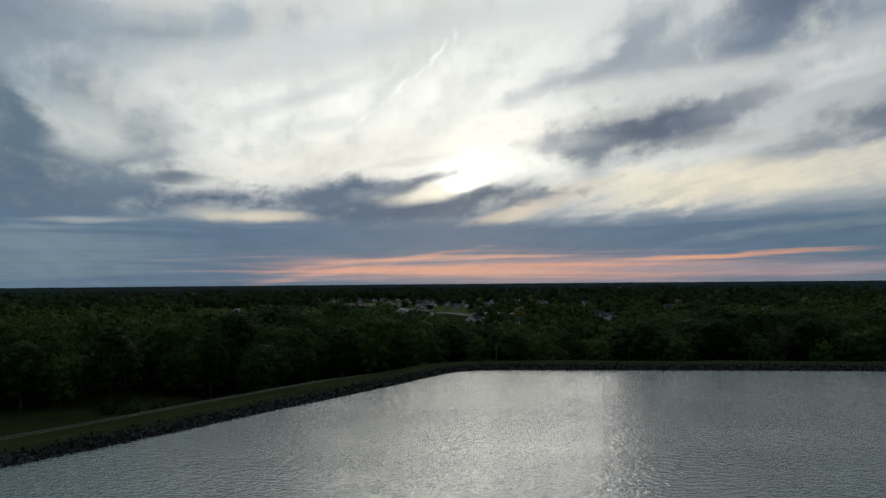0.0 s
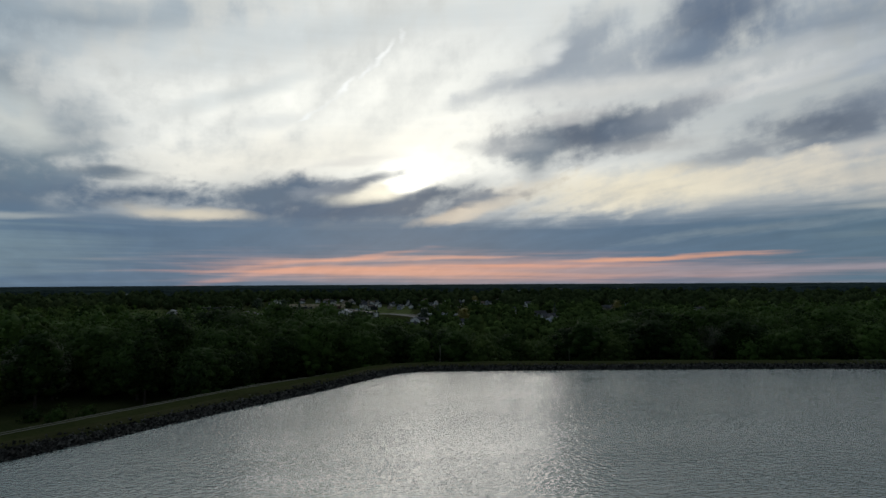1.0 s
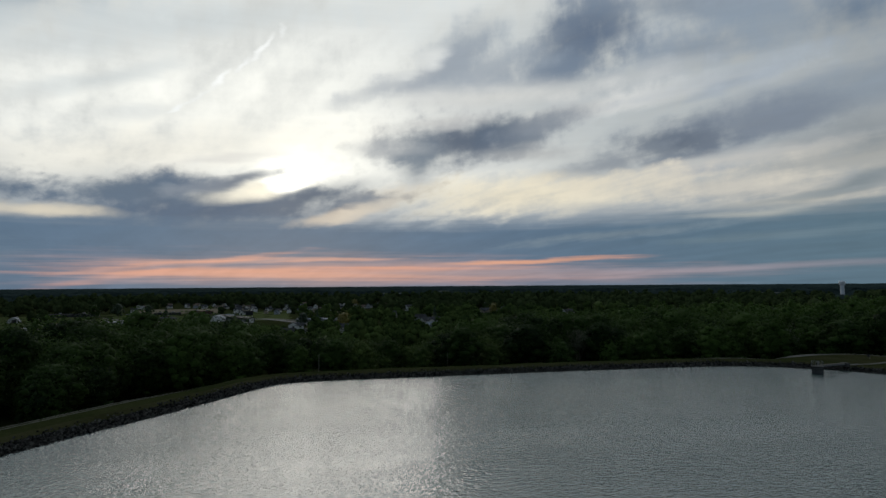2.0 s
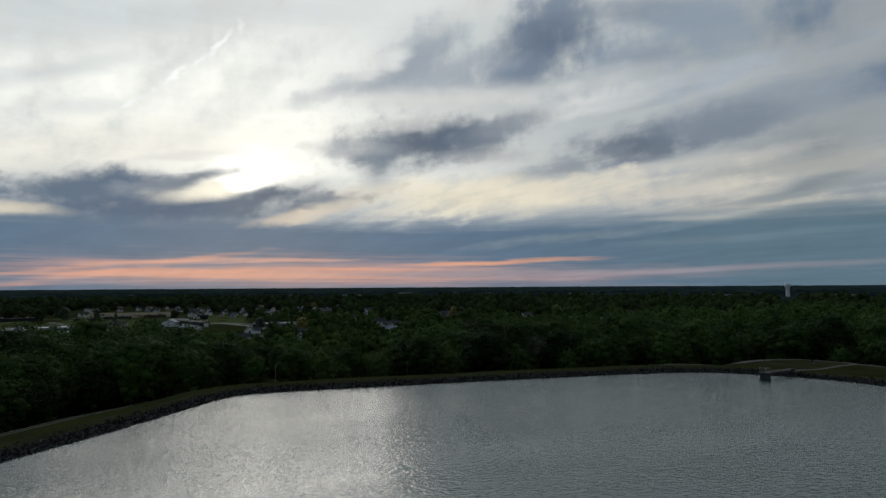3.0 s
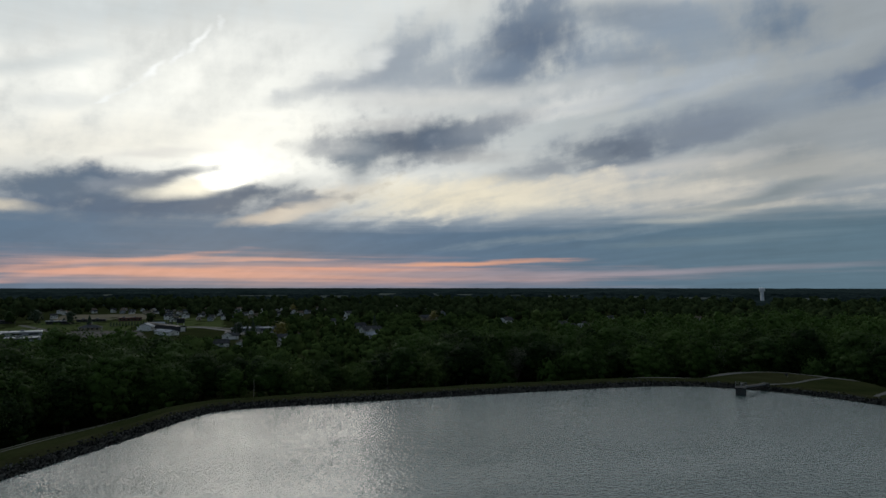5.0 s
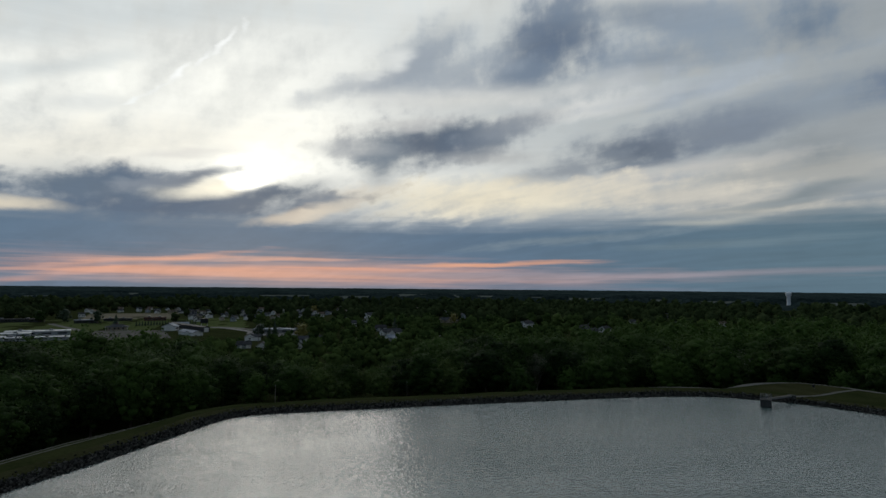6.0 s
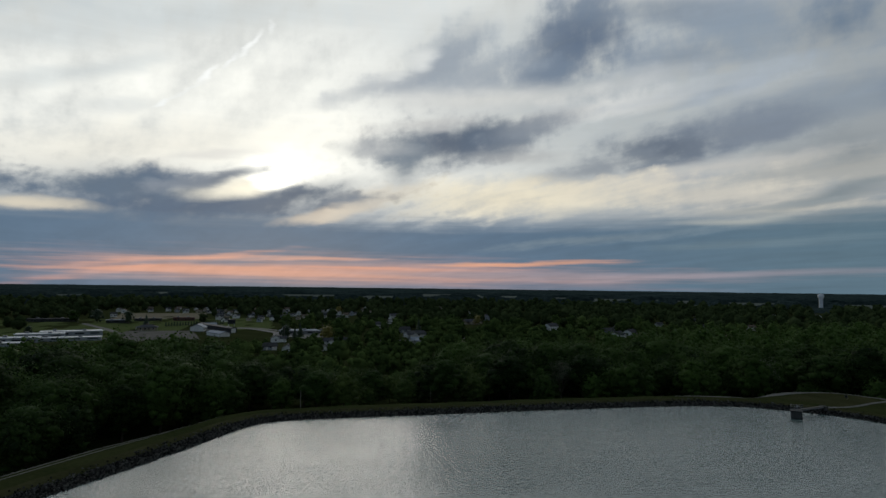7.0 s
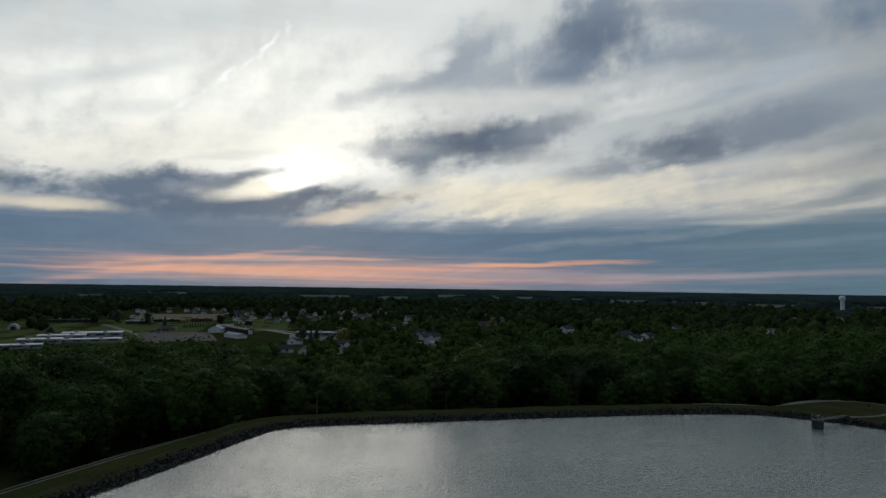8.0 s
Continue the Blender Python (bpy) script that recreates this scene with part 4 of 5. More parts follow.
def quonset(x, y, turn):
    ob = thing("round_barn", pose(x, y, float(height(x, y)) - 0.1, 0, 0, turn), "white round-roofed metal barn with a wide door on a lawn", "barn")
    bm = bmesh.new()
    n, r, half = 16, 3.9, 6.0
    rows = []
    for end in (-half, half):
        rows.append([bm.verts.new((math.cos(math.pi * k / n) * r, end, math.sin(math.pi * k / n) * r * 1.08)) for k in range(n + 1)])
    for k in range(n):
        bm.faces.new((rows[0][k], rows[1][k], rows[1][k + 1], rows[0][k + 1]))
    part("roof", bm, METALROOF, ob, "white ribbed arched roof", smooth=True)
    for end in (-half + 0.15, half - 0.15):
        bm = bmesh.new()
        bm.faces.new([bm.verts.new((math.cos(math.pi * k / n) * (r - 0.05), end, math.sin(math.pi * k / n) * (r - 0.05) * 1.08)) for k in range(n + 1)])
        bmesh.ops.solidify(bm, geom=bm.faces[:], thickness=0.15)
        part("end_wall", bm, WHITEWALL, ob)
    # A solid black panel stands in for the shade inside the doorway.
    part("door", box(0.4, -half + 0.02, 0, 3.0, 0.12, 2.6), DARKSHED, ob, "black panel for the shade in an open doorway")
    for k in range(5):
        bm = bmesh.new()
        y0 = -half + 1.2 + k * 2.3
        a = [bm.verts.new((math.cos(math.pi * i / n) * (r + 0.06), y0, math.sin(math.pi * i / n) * (r + 0.06) * 1.08)) for i in range(n + 1)]
        b = [bm.verts.new((math.cos(math.pi * i / n) * (r + 0.06), y0 + 0.2, math.sin(math.pi * i / n) * (r + 0.06) * 1.08)) for i in range(n + 1)]
        for i in range(n):
            bm.faces.new((a[i], b[i], b[i + 1], a[i + 1]))
        part("rib", bm, METALROOF, ob)
    TOWN.append((x, y, 8))


quonset(-162, 521, 12)


def pavilion(x, y):
    ob = thing("pavilion", pose(x, y, float(height(x, y)) - 0.1, 0, 0, 4) @ Matrix.Scale(0.8, 4), "low community building with a dark hipped roof and cupola", "building")
    part("wall", box(0, 0, 0, 15, 10, 2.8), TANWALL, ob)
    bm = bmesh.new()
    v = [bm.verts.new(p) for p in ((-9.5, -7, 2.7), (9.5, -7, 2.7), (9.5, 7, 2.7), (-9.5, 7, 2.7), (-3.4, 0, 5.0), (3.4, 0, 5.0))]
    for f in ((0, 1, 5, 4), (2, 3, 4, 5), (1, 2, 5), (3, 0, 4), (3, 2, 1, 0)):
        bm.faces.new([v[i] for i in f])
    part("roof", bm, DARKSHINGLE, ob)
    part("cupola", box(0, 0, 4.8, 1.4, 1.4, 0.9), BRICKWALL, ob)
    part("cupola_roof", rod((0, 0, 5.7), (0, 0, 6.5), 1.3, 0.05, 4), DARKSHINGLE, ob)
    for px in (-8.6, -4.3, 4.3, 8.6):
        part("post", rod((px, -6.3, 0), (px, -6.3, 2.8), 0.14, 0.14, 8), TRIM, ob)
    for px in (-5, -1.5, 1.5, 5):
        part("window", box(px, -5.04, 0.9, 1.4, 0.1, 1.3), PANE, ob)
    TOWN.append((x, y, 11))


pavilion(-55, 484)


def barn(x, y, turn, w, d, h, rise, label, walls, roof):
    ob = thing("barn", pose(x, y, float(height(x, y)) - 0.1, 0, 0, turn), label, "barn")
    part("wall", gable(w, d, h, rise), walls, ob)
    part("roof", gable_roof(w, d, h, rise, 0.5), roof, ob)
    part("door", box(-w / 2 - 0.04, 0, 0, 0.12, 3.2, 3.0), TRIM, ob)
    for px in (-0.3, 0.0, 0.3):
        part("window", box(px * w, -d / 2 - 0.04, 1.1, 1.3, 0.12, 1.1), PANE, ob)
    TOWN.append((x, y, w * 0.6))
    return ob


barn(-20, 472, 78, 10, 9, 3.0, 1.8, "white gabled barn beside a gravel lot", WHITEWALL, METALROOF)
barn(-6, 424, 116, 20, 6.5, 2.2, 1.1, "long low shed with a pale metal roof", WHITEWALL, METALROOF)
barn(-8, 478, 112, 62, 4.5, 3.2, 0.6, "long black open-sided shed", DARKSHED, DARKSHED)
barn(-14, 505, 8, 10, 5, 2.6, 1.1, "small white shed with a pale roof", WHITEWALL, METALROOF)


def score_stand(x, y):
    ob = thing("observation_stand", pose(x, y, float(height(x, y)) - 0.1), "tall black stand with a flared top on white legs", "stand")
    for px in (-2.2, 2.2):
        for py in (-1.5, 1.5):
            part("leg", rod((px, py, 0), (px, py, 3.2), 0.22, 0.22, 8), TRIM, ob)
    part("cabin", box(0, 0, 2.2, 5.8, 4.2, 3.2, 0.05), DARKSHED, ob)
    part("roof", box(0, 0, 5.4, 6.6, 5.0, 0.5, 0.05), DARKSHED, ob)
    part("window", box(0, -2.14, 3.4, 4.2, 0.08, 1.1), PANE, ob)
    TOWN.append((x, y, 5))


score_stand(2.5, 513)

RANCH = "long ranch house with a charcoal roof and white gable"
house(60, 352, -8, 21, 8, 2.7, 2.1, WHITEWALL, DARKSHINGLE, RANCH, chimney=True, wing=True)
house(47, 321, 82, 9, 7, 2.6, 2.0, WHITEWALL, SHINGLE)
house(27, 373, 84, 10, 8, 3.0, 2.2, WHITEWALL, SHINGLE, wing=True)
house(20, 330, 6, 11, 7.5, 2.7, 2.0, GREYWALL, SHINGLE, "blue-grey house with a grey shingled roof")
house(29, 318, 80, 10, 7.5, 2.8, 2.3, WHITEWALL, SHINGLE, "white house with a grey roof half hidden by trees")
house(28, 290, 75, 8, 6.5, 2.5, 2.0, TANWALL, SHINGLE, "tan house with a grey roof at the wood's edge")
house(118, 390, 12, 18, 9, 3.0, 2.5, WHITEWALL, SHINGLE, wing=True)
house(108, 347, 14, 17, 8, 3.0, 2.0, WHITEWALL, METALROOF, "low white house with a pale blue-grey roof", wing=True)
house(121, 430, 10, 13, 8, 3.0, 2.4, GREYWALL, SHINGLE, "grey house with a grey shingled roof")
house(160, 603, 20, 15, 9, 4.8, 2.6, WHITEWALL, SHINGLE)
house(139, 535, 80, 10, 8, 3.0, 2.4, WHITEWALL, SHINGLE)
house(210, 514, 15, 24, 9, 3.2, 2.5, TANWALL, DARKSHINGLE, "tan house with a charcoal shingled roof", wing=True)
house(252, 578, 75, 12, 9, 4.8, 2.8, GREYWALL, SHINGLE, "blue-grey two-storey house with a shingled roof")
house(244, 430, 24, 15, 9, 4.8, 2.6, WHITEWALL, SHINGLE, "white two-storey house with a grey roof", chimney=True)
house(268, 389, 26, 17, 9, 3.0, 2.6, GREYWALL, SHINGLE, "grey house with a grey shingled roof", wing=True)
house(256, 359, 30, 15, 9, 3.0, 2.4, WHITEWALL, SHINGLE, wing=True)
house(278, 374, 28, 13, 9, 3.0, 2.6, WHITEWALL, SHINGLE)
house(317, 368, 110, 10, 8, 3.0, 2.6, WHITEWALL, SHINGLE)
house(638, 573, 50, 18, 9, 3.0, 2.4, WHITEWALL, SHINGLE)
house(685, 582, 46, 24, 10, 3.0, 2.4, GREYWALL, SHINGLE, "long grey house with a grey roof")
house(706, 568, 48, 22, 10, 3.0, 2.4, WHITEWALL, SHINGLE)
house(124, 318, 70, 9, 7, 3.0, 2.2, TANWALL, BROWNSHINGLE, "tan house with a brown roof among trees")
# the streets of houses farther off
hrng = np.random.default_rng(77)
STREETS = [(-4, 578), (27, 576), (18, 596), (40, 600), (40, 672), (-57, 776), (-69, 806), (-102, 930), (-47, 762), (-22, 748), (-3, 790), (63, 733),
           (-34, 770), (-10, 752), (6, 640), (22, 655), (30, 620), (58, 690), (75, 700), (90, 735), (97, 668), (116, 634), (140, 660), (212, 630),
           (180, 700), (232, 690), (364, 812), (386, 872), (300, 740), (330, 690), (270, 660), (420, 720), (480, 660), (560, 620), (170, 800), (120, 780), (70, 790), (30, 760)]
for _ in range(46):
    a0, r0 = radians(hrng.uniform(-14, 56)), hrng.uniform(430, 960)
    p0 = (r0 * math.sin(a0), r0 * math.cos(a0))
    clear_of = all(math.hypot(p0[0] - q[0], p0[1] - q[1]) > 18 for q in STREETS) and all(math.hypot(p0[0] - q[0], p0[1] - q[1]) > 18 + q[2] for q in TOWN)
    if clear_of and not (-9 < math.degrees(a0) < 5 and r0 < 770):
        STREETS.append(p0)
for _ in range(150):
    a0, r0 = radians(hrng.uniform(-9, 13)), hrng.uniform(610, 830)
    p0 = (r0 * math.sin(a0), r0 * math.cos(a0))
    clear_of = all(math.hypot(p0[0] - q[0], p0[1] - q[1]) > 17 for q in STREETS) and all(math.hypot(p0[0] - q[0], p0[1] - q[1]) > 12 + q[2] for q in TOWN)
    if clear_of and len(STREETS) < 108 and not (-9.5 < math.degrees(a0) < -1 and r0 < 765):
        STREETS.append(p0)
for x, y in STREETS:
    walls = (WHITEWALL, WHITEWALL, GREYWALL, TANWALL)[int(hrng.integers(4))]
    word = {WHITEWALL: "white-sided", GREYWALL: "blue-grey", TANWALL: "tan"}[walls]
    tall = hrng.random() < 0.45
    house(x, y, float(hrng.choice([0, 90])) + float(hrng.uniform(-18, 18)), float(hrng.uniform(7, 9.5)), 6.5, 4.3 if tall else 2.6, float(hrng.uniform(1.7, 2.5)), walls, (SHINGLE, DARKSHINGLE, BROWNSHINGLE)[int(hrng.integers(3))],
          f"{word} {'two-storey' if tall else 'single-storey'} house with a shingled gable roof", garage=not tall, wing=bool(hrng.random() < 0.4), visible=bool(hrng.random() < 0.7))


def patch(name, corners, mat, label, category, lift=0.08, n=14, kind="structure"):
    """A field or lot laid over the ground between four corners."""
    a, b, c, d = (np.array(p, dtype=float) for p in corners)
    verts = []
    for i in range(n + 1):
        for j in range(n + 1):
            u, v = i / n, j / n
            p = (1 - u) * ((1 - v) * a + v * d) + u * ((1 - v) * b + v * c)
            p = p + 0.4 * np.array([wavy(p[0], p[1], 9), wavy(p[1], p[0], 9)])
            verts.append((p[0], p[1], float(height(p[0], p[1])) + lift))
    faces = [(i * (n + 1) + j, (i + 1) * (n + 1) + j, (i + 1) * (n + 1) + j + 1, i * (n + 1) + j + 1) for i in range(n) for j in range(n)]
    return tagged(mesh_object(name, verts, faces, mat), label, category, kind=kind)


patch("lawn", [(-195, 392), (-40, 398), (-20, 628), (-260, 628)], LAWN, "mown green lawn round low buildings", "lawn", 0.03, 20)
patch("lawn", [(-19, 480), (34, 470), (40, 640), (-19, 640)], LAWN, "mown green lawn beside the street", "lawn", 0.03)
patch("crop_field", [(-101, 632), (-20, 628), (-24, 750), (-111, 750)], CROP, "brown bare crop field beyond the lawns", "field")
patch("gravel_lot", [(-72, 404), (-16, 398), (-24, 470), (-66, 474)], LOT, "grey gravel parking lot", "lot", 0.3)
patch("asphalt_lot", [(28, 408), (60, 400), (64, 428), (30, 440)], ASPHALT, "grey asphalt yard between low buildings", "lot")
ribbon("road", [(-118, 585), (-109, 562), (-85, 500), (-63.5, 443), (-55, 418), (-48, 396)], 5.0, GRAVEL, "pale concrete lane across the lawns", 0.12)
ribbon("road", [(-24, 470), (-14, 486), (2, 492), (16, 490), (30, 452), (39, 420), (47, 388), (58, 372)], 5.5, ASPHALT, "grey asphalt street through the town", 0.12)
ribbon("road", [(-14, 492), (2, 500), (20, 498), (44, 440), (52, 405)], 5.0, GRAVEL, "pale concrete lane curving through lawns", 0.13)
ribbon("road", [(88, 372), (112, 368), (140, 372), (175, 385)], 5.5, ASPHALT, "grey asphalt street between houses", 0.12)


def conifer_arrays(rng, tall, wide, tiers=7):
    verts, faces, n = [], [], 0
    for k in range(tiers):
        z0, z1 = tall * (0.08 + 0.80 * k / tiers), tall * min(1.0, 0.30 + 0.80 * k / tiers)
        r = wide * (1 - 0.9 * k / tiers)
        ring = 9
        t = np.arange(ring) / ring * 6.283 + k
        rr = r * rng.uniform(0.75, 1.2, ring)
        verts.append(np.concatenate([np.stack([np.cos(t) * rr, np.sin(t) * rr, np.full(ring, z0) + rng.uniform(-0.03, 0.03, ring) * tall], axis=1), [[0, 0, z1]], [[0, 0, z0 + 0.05 * tall]]]))
        i = np.arange(ring)
        faces.append(np.concatenate([np.stack([i, (i + 1) % ring, np.full(ring, ring)], axis=1), np.stack([(i + 1) % ring, i, np.full(ring, ring + 1)], axis=1)]) + n)
        n += ring + 2
    return np.concatenate(verts), np.concatenate(faces)


def conifer(x, y, tall, wide, label, seed, category="tree", group=""):
    rng = np.random.default_rng(seed)
    ob = thing("conifer", pose(x, y, float(height(x, y)) - 0.1), label, category, group)
    part("trunk", rod((0, 0, -0.2), (0, 0, tall * 0.5), 0.16, 0.08, 7), BARK, ob)
    v, f = conifer_arrays(rng, tall, wide)
    big_mesh("crown", v, f, NEEDLE, ob)
    return ob


row = conifer(-46, 521, 4.2, 1.1, "small dark clipped conifer in a row", 5, group="row of conifers")
for k in range(1, 22):
    p = (-46 + 2.0 * k, 521 + 0.85 * k)
    copy_thing(row, pose(p[0], p[1], float(height(*p)) - 0.1, 0, 0, 40 * k))
conifer(-59, 512, 10, 3.4, "large dark spruce beside the lawns", 6)
conifer(43, 392, 11, 3.0, "dark spruce beside the street", 7)
conifer(39, 384, 8, 2.4, "dark spruce beside the street", 9)
conifer(130, 420, 11, 3.0, "dark spruce between houses", 10)


def yard_tree(x, y, tall, wide, mat, label, seed):
    ob = make_tree("tree", seed, tall, wide, mat, 12, 700, 0.12, label)
    ob.matrix_basis = pose(x, y, float(height(x, y)) - 0.1)
    ob["group"] = "trees of the town"
    TOWN.append((x, y, wide * 0.9))


def shrub(x, y, tall, wide, seed):
    ob = make_tree("shrub", seed, tall, wide, LEAF, 9, 500, 0.1, "low spreading dark green shrub on the grass", 0.08, 0.22)
    ob.matrix_basis = pose(x, y, float(height(x, y)) - 0.1)
    ob["category"], ob["group"] = "shrub", "shrubs below the bank"


shrub(-56, 117.5, 1.8, 2.4, 61)
shrub(-52, 120.5, 1.5, 2.0, 62)
shrub(-60.5, 118.5, 1.7, 2.2, 63)
yard_tree(33, 380, 9.5, 5.0, NEEDLE, "very dark round tree beside the street", 51)
yard_tree(57, 372, 9.5, 6.0, LEAFGOLD, "yellow-green tree standing among dark ones", 52)
yard_tree(270, 426, 11.5, 8.0, LEAFLIGHT, "large rounded light green tree beside houses", 60)
yard_tree(208, 496, 9.0, 4.6, LEAFGOLD, "yellow-green tree standing among dark ones", 53)
yard_tree(120, 700, 10.0, 5.0, LEAFGOLD, "yellow-green tree standing among dark ones", 54)
yard_tree(-118, 445, 6.5, 3.0, NEEDLE, "dark bushy tree on the lawn", 55)
yard_tree(-150, 420, 6.0, 2.6, LEAF, "dark green tree on the lawn", 56)
yard_tree(-78, 560, 11.0, 6.0, NEEDLE, "large very dark tree beyond the lane", 57)
yard_tree(-104, 580, 12.0, 7.0, NEEDLE, "large very dark tree beyond the lane", 58)
yard_tree(-124, 590, 11.0, 6.0, LEAF, "large dark green tree beyond the lane", 59)


def power_pole(x, y, tall):
    ob = thing("power_pole", pose(x, y, float(height(x, y)) - 0.1, 0, 0, 20), "tall grey wooden power pole with a crossarm", "pole", "power poles")
    part("pole", rod((0, 0, 0), (0, 0, tall), 0.16, 0.11, 8), TIMBER, ob)
    part("crossarm", box(0, 0.18, tall - 0.9, 2.4, 0.12, 0.14), TIMBER, ob)
    for px in (-1.0, 0.0, 1.0):
        part("insulator", rod((px, 0.18, tall - 0.76), (px, 0.18, tall - 0.5), 0.06, 0.04, 6), TRIM, ob)


for x, y in ((30, 352), (54, 372), (100, 392), (150, 400)):
    power_pole(x, y, 10.5)


def town_trees():
    """Trees of the town, thinner where lawns, yards and streets lie open."""
    rng = np.random.default_rng(15)
    pts = []
    r = 185.0
    while r < 1120:
        step = 10.6 + (r - 200) * 0.0125
        for a in np.arange(-66, 76, math.degrees(step / r)):
            pts.append((a + rng.uniform(-0.42, 0.42) * math.degrees(step / r), r + rng.uniform(-0.45, 0.45) * step))
        r += step * 0.95
    a, r = np.array(pts).T
    x, y = r * np.sin(np.radians(a)), r * np.cos(np.radians(a))
    keep = r > np.interp(a, BACK_AZ, BACK_R) + 4
    chance = np.where((a > 2) & (a < 40), 0.85, 0.93)
    chance = np.where((a > -21) & (a < 4.5) & (r > 360) & (r < 640), np.where(r < 500, 0.0, 0.035), chance)
    chance = np.where((a > -10) & (a < -1.2) & (r > 600) & (r < 770), 0.0, chance)
    chance = np.where((a > -12) & (a < 6) & (r >= 770) & (r < 840), 0.5, chance)
    keep &= rng.random(len(r)) < chance
    size = rng.uniform(0.62, 1.1, len(r)) * np.where(r > 840, 1.15, 1.0) * np.where((a > -12) & (a < 15) & (r > 480) & (r < 840), 0.91, 1.0)
    keep &= ~((np.abs(a - 51.4) < 0.8) & (r > 800))
    tallest = np.where((a > -23) & (a < 6) & (r < 400), (37.0 - 0.0915 * r) / 12.5, 9.0)
    size = np.minimum(size, tallest)
    keep &= size > 0.22
    for px, py, half in TOWN:
        rt, at = math.hypot(px, py), math.degrees(math.atan2(px, py))
        wide = math.degrees(half * 1.0 / rt)
        keep &= ~((np.abs(a - at) < wide * 0.8) & (r > rt * 0.79) & (r < rt + 2))
        keep &= np.hypot(x - px, y - py) > half + 3.5
    return x[keep], y[keep], size[keep]


tx, ty, ts = town_trees()
far_shapes = [crown_arrays(srng, t, w, 10, 95, 0.66, 0.1, middle=(0.35, 0.6), solid=0.78) for t, w in ((11.5, 6.0), (13, 6.2), (10.5, 6.4), (12.5, 5.6), (9.5, 5.4))]
low_shapes = [crown_arrays(srng, t, w, 4, 14, 1.2, 0.1, middle=(0.4, 0.65), solid=0.9) for t, w in ((11.5, 6.2), (13, 6.4), (10.5, 6.6), (9.5, 5.8))]
close = np.hypot(tx, ty) < 520
crowd("town_trees", tx[close], ty[close], height(tx[close], ty[close]) - 0.3, ts[close], far_shapes, LEAFTOWN, "dark green trees among the houses of the town", srng)
crowd("far_town_trees", tx[~close], ty[~close], height(tx[~close], ty[~close]) - 0.3, ts[~close] * 1.08, low_shapes, LEAFFAR, "dark green trees beyond the houses of the town", srng)

OPEN_FIELDS = [(33.0, 37.2, 1290, 1981), (29.6, 31.4, 1380, 2104), (38.0, 39.4, 1300, 1946), (40.2, 42.6, 1180, 1869), (44.2, 48.6, 1200, 1777),
               (24.6, 26.8, 1500, 2311), (22.2, 23.6, 1560, 2477), (4.0, 9.5, 1400, 2086), (11.6, 15.0, 1290, 1995), (17.0, 20.5, 1620, 2517),
               (-13.8, -10.4, 1290, 1916), (-8.5, -4.5, 1620, 2471), (-22.5, -18.5, 1170, 1830), (-31, -26, 1120, 1718), (52.4, 57, 1150, 1802)]


TOWER_AZ, TOWER_R = 51.4, 1330


def distant_woods():
    """The rolling wooded country out to the horizon, as one canopy with fields left open."""
    rng = np.random.default_rng(23)
    r = [1080.0]
    while r[-1] < 4700:
        r.append(r[-1] + 5.5 + (r[-1] - 1080) * 0.0065)
    r = np.array(r)
    a = np.radians(np.arange(-78, 88, 0.31))
    rr, aa = np.meshgrid(r, a, indexing="ij")
    rr = rr + rng.uniform(-2.0, 2.0, rr.shape)
    aa = aa + rng.uniform(-0.0016, 0.0016, aa.shape)
    x, y = rr * np.sin(aa), rr * np.cos(aa)
    lots = np.clip(2.6 * wavy(x, y, 95, 1.5) + 1.4 * wavy(x, y, 31, 4.0), -1.6, 1.4)
    z = LAND + 6.0 + 3.0 * lots * np.clip(1 - (rr - 1500) / 2200, 0.2, 1) + (1.6 * wavy(x, y, 7.5, 2.0) + rng.uniform(-4.5, 3.5, rr.shape)) * np.clip(1 - (rr - 1500) / 2200, 0.15, 1)
    deg = np.degrees(aa)
    for a0, a1, r0, r1 in OPEN_FIELDS:
        edge = 0.7 * wavy(rr, deg * 30, 60, a0)
        z = np.where((deg > a0 + edge) & (deg < a1 + edge) & (rr > r0) & (rr < r1), LAND - 6, z)
    z = np.where((np.abs(deg - TOWER_AZ) < 0.9) & (rr < TOWER_R + 30), np.minimum(z, LAND + 3), z)
    z = z + 9.0 * np.clip((rr - 2600) / 2000, 0, 1)
    z[0] = LAND - 1
    nr, na = rr.shape
    i = (np.arange(nr - 1)[:, None] * na + np.arange(na - 1)[None, :]).ravel()
    faces = np.stack([i, i + na, i + na + 1, i + 1], axis=1)
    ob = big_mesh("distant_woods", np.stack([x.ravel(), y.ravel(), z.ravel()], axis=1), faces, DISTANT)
    tagged(ob, "dark wooded country stretching to the horizon", "woods", kind="stuff")
    for k, (a0, a1, r0, r1) in enumerate(OPEN_FIELDS):
        c = [(q * math.sin(radians(p)), q * math.cos(radians(p))) for p, q in ((a0, r0), (a1, r0), (a1, r1), (a0, r1))]
        patch("far_field", c, FARFIELD, "pale open field among distant woods", "field", 0.6, 6)


distant_woods()


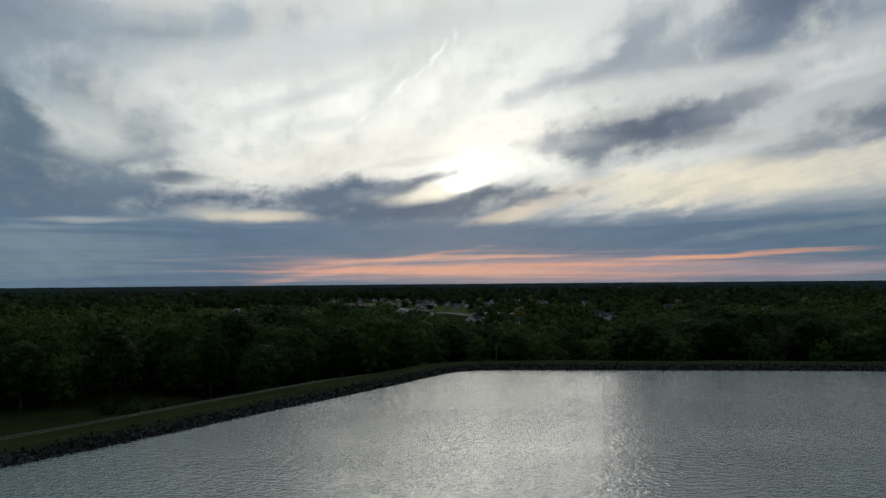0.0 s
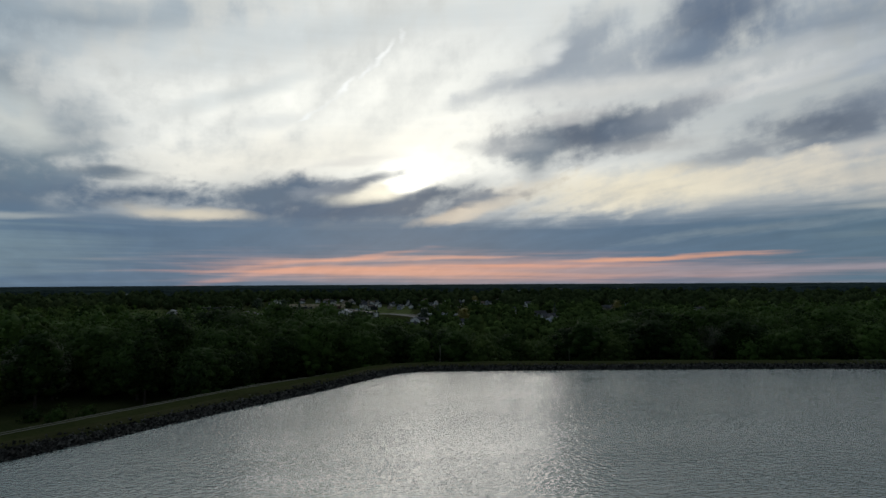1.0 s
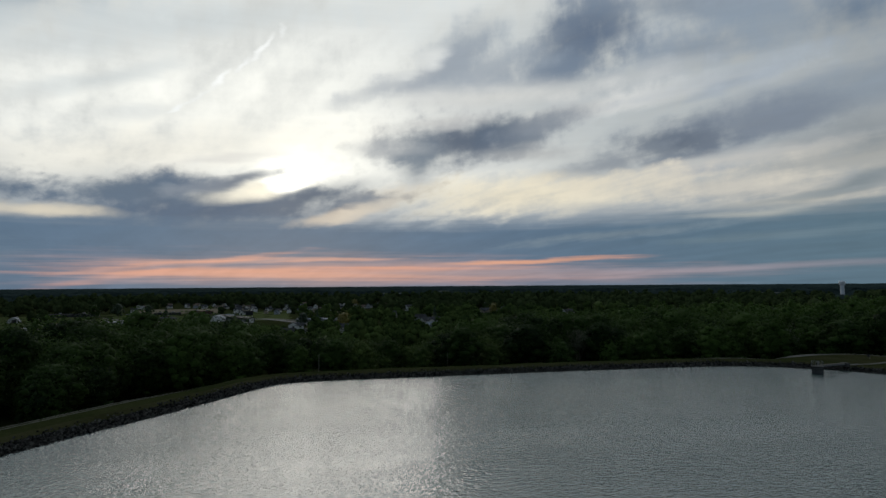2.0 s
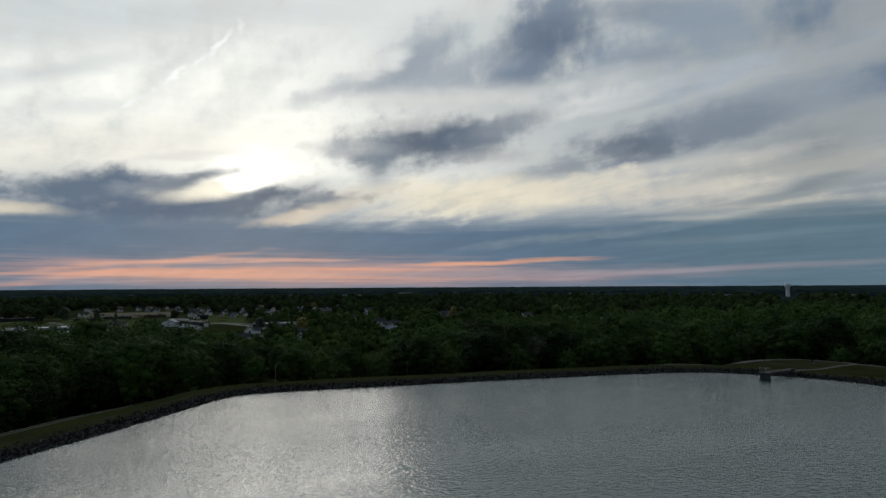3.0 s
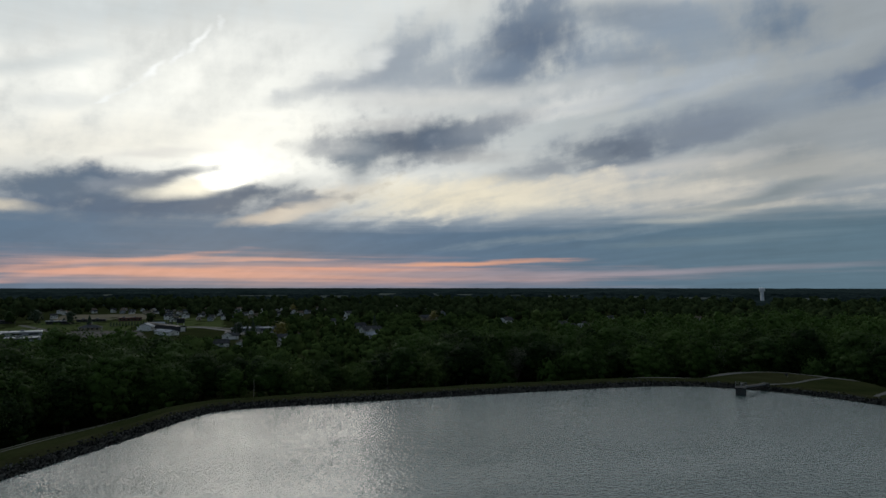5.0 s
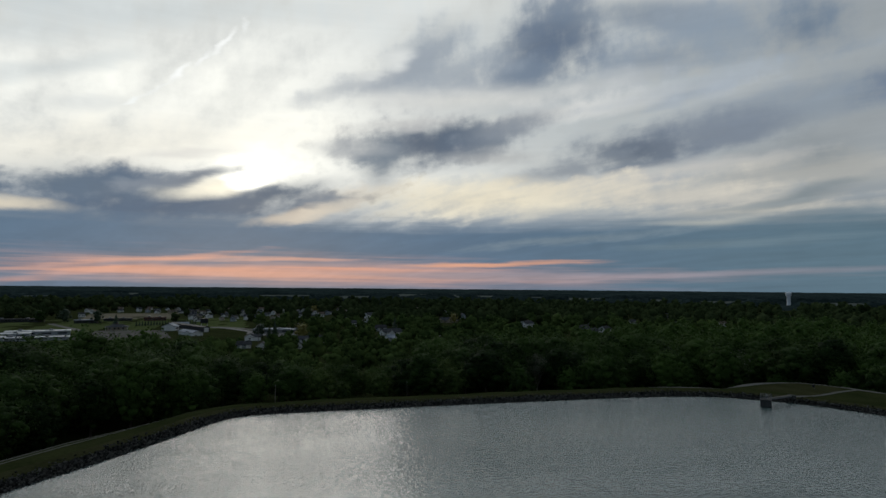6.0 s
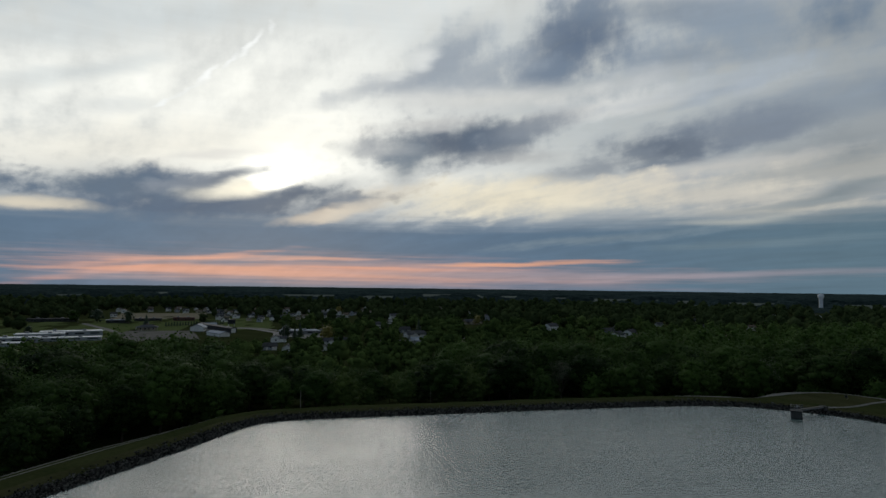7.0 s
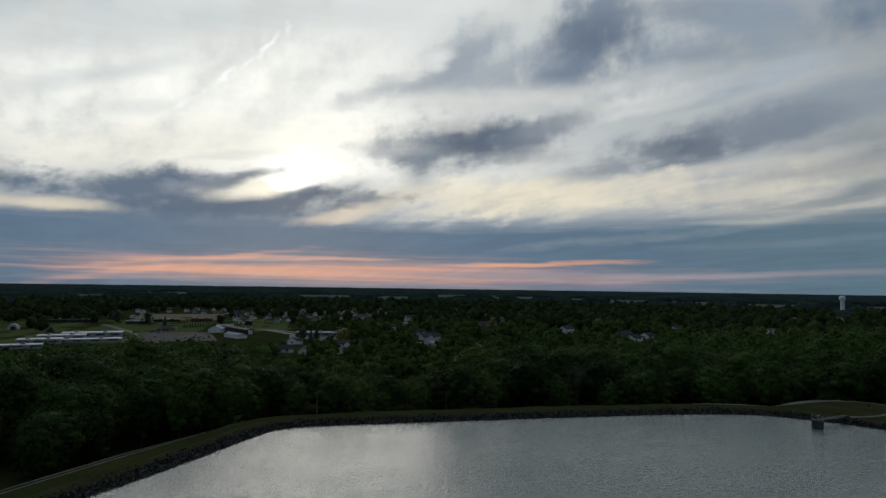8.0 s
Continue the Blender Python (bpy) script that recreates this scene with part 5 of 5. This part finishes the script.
def water_tower(x, y):
    ob = thing("water_tower", pose(x, y, LAND - 0.3), "white water tower with a wide tank on a thick column", "water tower")
    bm = bmesh.new()
    n = 24
    prof = [(3.8, 0), (3.5, 1.5), (3.3, 19.6), (3.6, 21.0)]
    rings = [[bm.verts.new((math.cos(k / n * 6.28319) * r, math.sin(k / n * 6.28319) * r, z)) for k in range(n)] for r, z in prof]
    for a, b in zip(rings, rings[1:]):
        for k in range(n):
            bm.faces.new((a[k], a[(k + 1) % n], b[(k + 1) % n], b[k]))
    part("column", bm, TOWERPAINT, ob, smooth=True)
    bm = bmesh.new()
    prof = [(3.5, 20.6), (5.0, 21.6), (5.3, 22.6), (5.3, 26.2), (4.9, 27.2), (2.8, 28.0), (0.1, 28.3)]
    rings = [[bm.verts.new((math.cos(k / n * 6.28319) * r, math.sin(k / n * 6.28319) * r, z)) for k in range(n)] for r, z in prof]
    for a, b in zip(rings, rings[1:]):
        for k in range(n):
            bm.faces.new((a[k], a[(k + 1) % n], b[(k + 1) % n], b[k]))
    part("tank", bm, TOWERPAINT, ob, smooth=True)
    part("hatch", box(0, 0, 28.2, 1.2, 1.2, 0.6), TOWERPAINT, ob)


water_tower(TOWER_R * math.sin(radians(TOWER_AZ)), TOWER_R * math.cos(radians(TOWER_AZ)))


# ---------------------------------------------------------------- on the bank and in the water
def marker_pole(x, y, tall, r=0.07, mat=None):
    ob = thing("marker_pole", pose(x, y, float(height(x, y)) - 0.05), "slender pale wooden pole standing on the grassy bank", "pole", "poles on the bank")
    part("pole", rod((0, 0, -0.3), (0, 0, tall), r, r * 0.85, 10), mat or PALEPOST, ob)
    part("cap", rod((0, 0, tall), (0, 0, tall + 0.08), r * 1.2, r * 0.5, 10), STEEL, ob)


marker_pole(16.1, 142.4, 3.9)
marker_pole(46.8, 140.6, 3.4, 0.05, TIMBER)


def intake_tower(x, y, turn):
    ob = thing("intake_tower", pose(x, y, 0, 0, 0, turn), "square concrete intake tower with a railing standing in the water", "intake tower")
    part("shaft", box(0, 0, -4.0, 2.3, 2.3, 5.5, 0.05), CONCRETE, ob)
    part("wet_base", box(0, 0, -3.0, 2.34, 2.34, 3.45, 0.05), WETCONCRETE, ob, "dark wet concrete at the waterline")
    part("slab", box(0, 0, 1.5, 2.5, 2.5, 0.28, 0.04), CONCRETE, ob)
    for px in (-1.12, 0.0, 1.12):
        for py in (-1.12, 0.0, 1.12):
            if (px, py) == (0.0, 0.0) or (px > 1 and py == 0.0):
                continue
            part("railing_post", rod((px, py, 1.75), (px, py, 2.85), 0.035, 0.035, 6), STEEL, ob)
    for z in (2.3, 2.83):
        bm = rod((-1.12, -1.12, z), (1.12, -1.12, z), 0.025, 0.025, 6)
        rod((-1.12, 1.12, z), (1.12, 1.12, z), 0.025, 0.025, 6, bm)
        rod((-1.12, -1.12, z), (-1.12, 1.12, z), 0.025, 0.025, 6, bm)
        part("rail", bm, STEEL, ob)
    hoist = part("gate_hoist", rod((0.2, 0.1, 1.75), (0.2, 0.1, 2.7), 0.12, 0.09, 8), STEEL, ob)
    part("hand_wheel", rod((0.2, 0.1, 2.68), (0.2, 0.1, 2.74), 0.38, 0.38, 14), STEEL, hoist)


intake_tower(123.5, 105.2, -49)


def footbridge(a, b, za, zb):
    d = Vector((b[0] - a[0], b[1] - a[1], zb - za))
    turn = math.degrees(math.atan2(d.y, d.x))
    slope = math.degrees(math.atan2(d.z, math.hypot(d.x, d.y)))
    n = d.length
    ob = thing("footbridge", pose(a[0], a[1], za, 0, -slope, turn), "narrow timber-decked footbridge from the bank to the intake tower", "footbridge")
    for py in (-0.3, 0.3):
        part("beam", box(n / 2, py, -0.36, n, 0.14, 0.30, 0.01), STEEL, ob)
    for k in range(int(n / 0.25)):
        part("plank", box(0.125 + k * 0.25, 0, -0.06, 0.22, 0.86, 0.06), TIMBER, ob)
    part("abutment", box(n + 0.4, 0, -0.9, 1.0, 1.7, 0.95, 0.04), CONCRETE, ob)


footbridge((124.6, 105.9), (134.2, 107.3), 1.78, 1.72)


def valve_post(x, y, turn):
    ob = thing("valve_post", pose(x, y, float(height(x, y)) - 0.05, 0, 0, turn) @ Matrix.Scale(0.7, 4), "short post with a dark control box on the grassy pad", "post")
    part("post", rod((0, 0, -0.2), (0, 0, 1.6), 0.09, 0.09, 8), PALEPOST, ob)
    part("control_box", box(-0.45, 0, 0.75, 0.8, 0.4, 0.85, 0.03), DARKSHED, ob)
    part("bracket", box(-0.18, 0, 1.0, 0.4, 0.08, 0.12), STEEL, ob)


valve_post(151.8, 114.2, -40)


def bare_tree(x, y):
    """The pale, thinly leaved tree at the wood's edge."""
    rng = np.random.default_rng(9)
    ob = thing("thin_tree", pose(x, y, float(height(x, y)) - 0.1), "pale half-bare tree with many thin upright limbs", "tree")
    part("trunk", rod((0, 0, -0.4), (0, 0, 2.2), 0.24, 0.2, 8), PALEBARK, ob)
    tips = []

    def grow(bm, start, way, length, r, level):
        end = start + way * length
        rod(start, end, r, r * 0.65, 5 if level < 2 else 3, bm)
        if level >= 2:
            tips.append(end)
        if level >= 4:
            return
        for _ in range(3):
            turn = way + Vector((rng.uniform(-0.6, 0.6), rng.uniform(-0.6, 0.6), rng.uniform(-0.05, 0.35)))
            grow(bm, end, turn.normalized(), length * rng.uniform(0.6, 0.85), r * 0.6, level + 1)

    for k in range(8):
        t = k * 2.4 + 0.4
        lean = 0.2 + 0.07 * k
        bm = bmesh.new()
        grow(bm, Vector((0, 0, 1.6 + 0.08 * k)), Vector((math.cos(t) * lean, math.sin(t) * lean, 1)).normalized(), rng.uniform(2.6, 3.8), 0.08, 1)
        part("limb", bm, PALEBARK, ob, "pale thin limb with bare twigs")
    c = np.array([tuple(p) for p in tips])
    v, f = leaf_cards(rng, c, np.full(len(c), 0.6), 2200, 0.16)
    big_mesh("leaves", v, f, LEAFPALE, ob)
    return ob


bare_tree(96.5, 163.7)
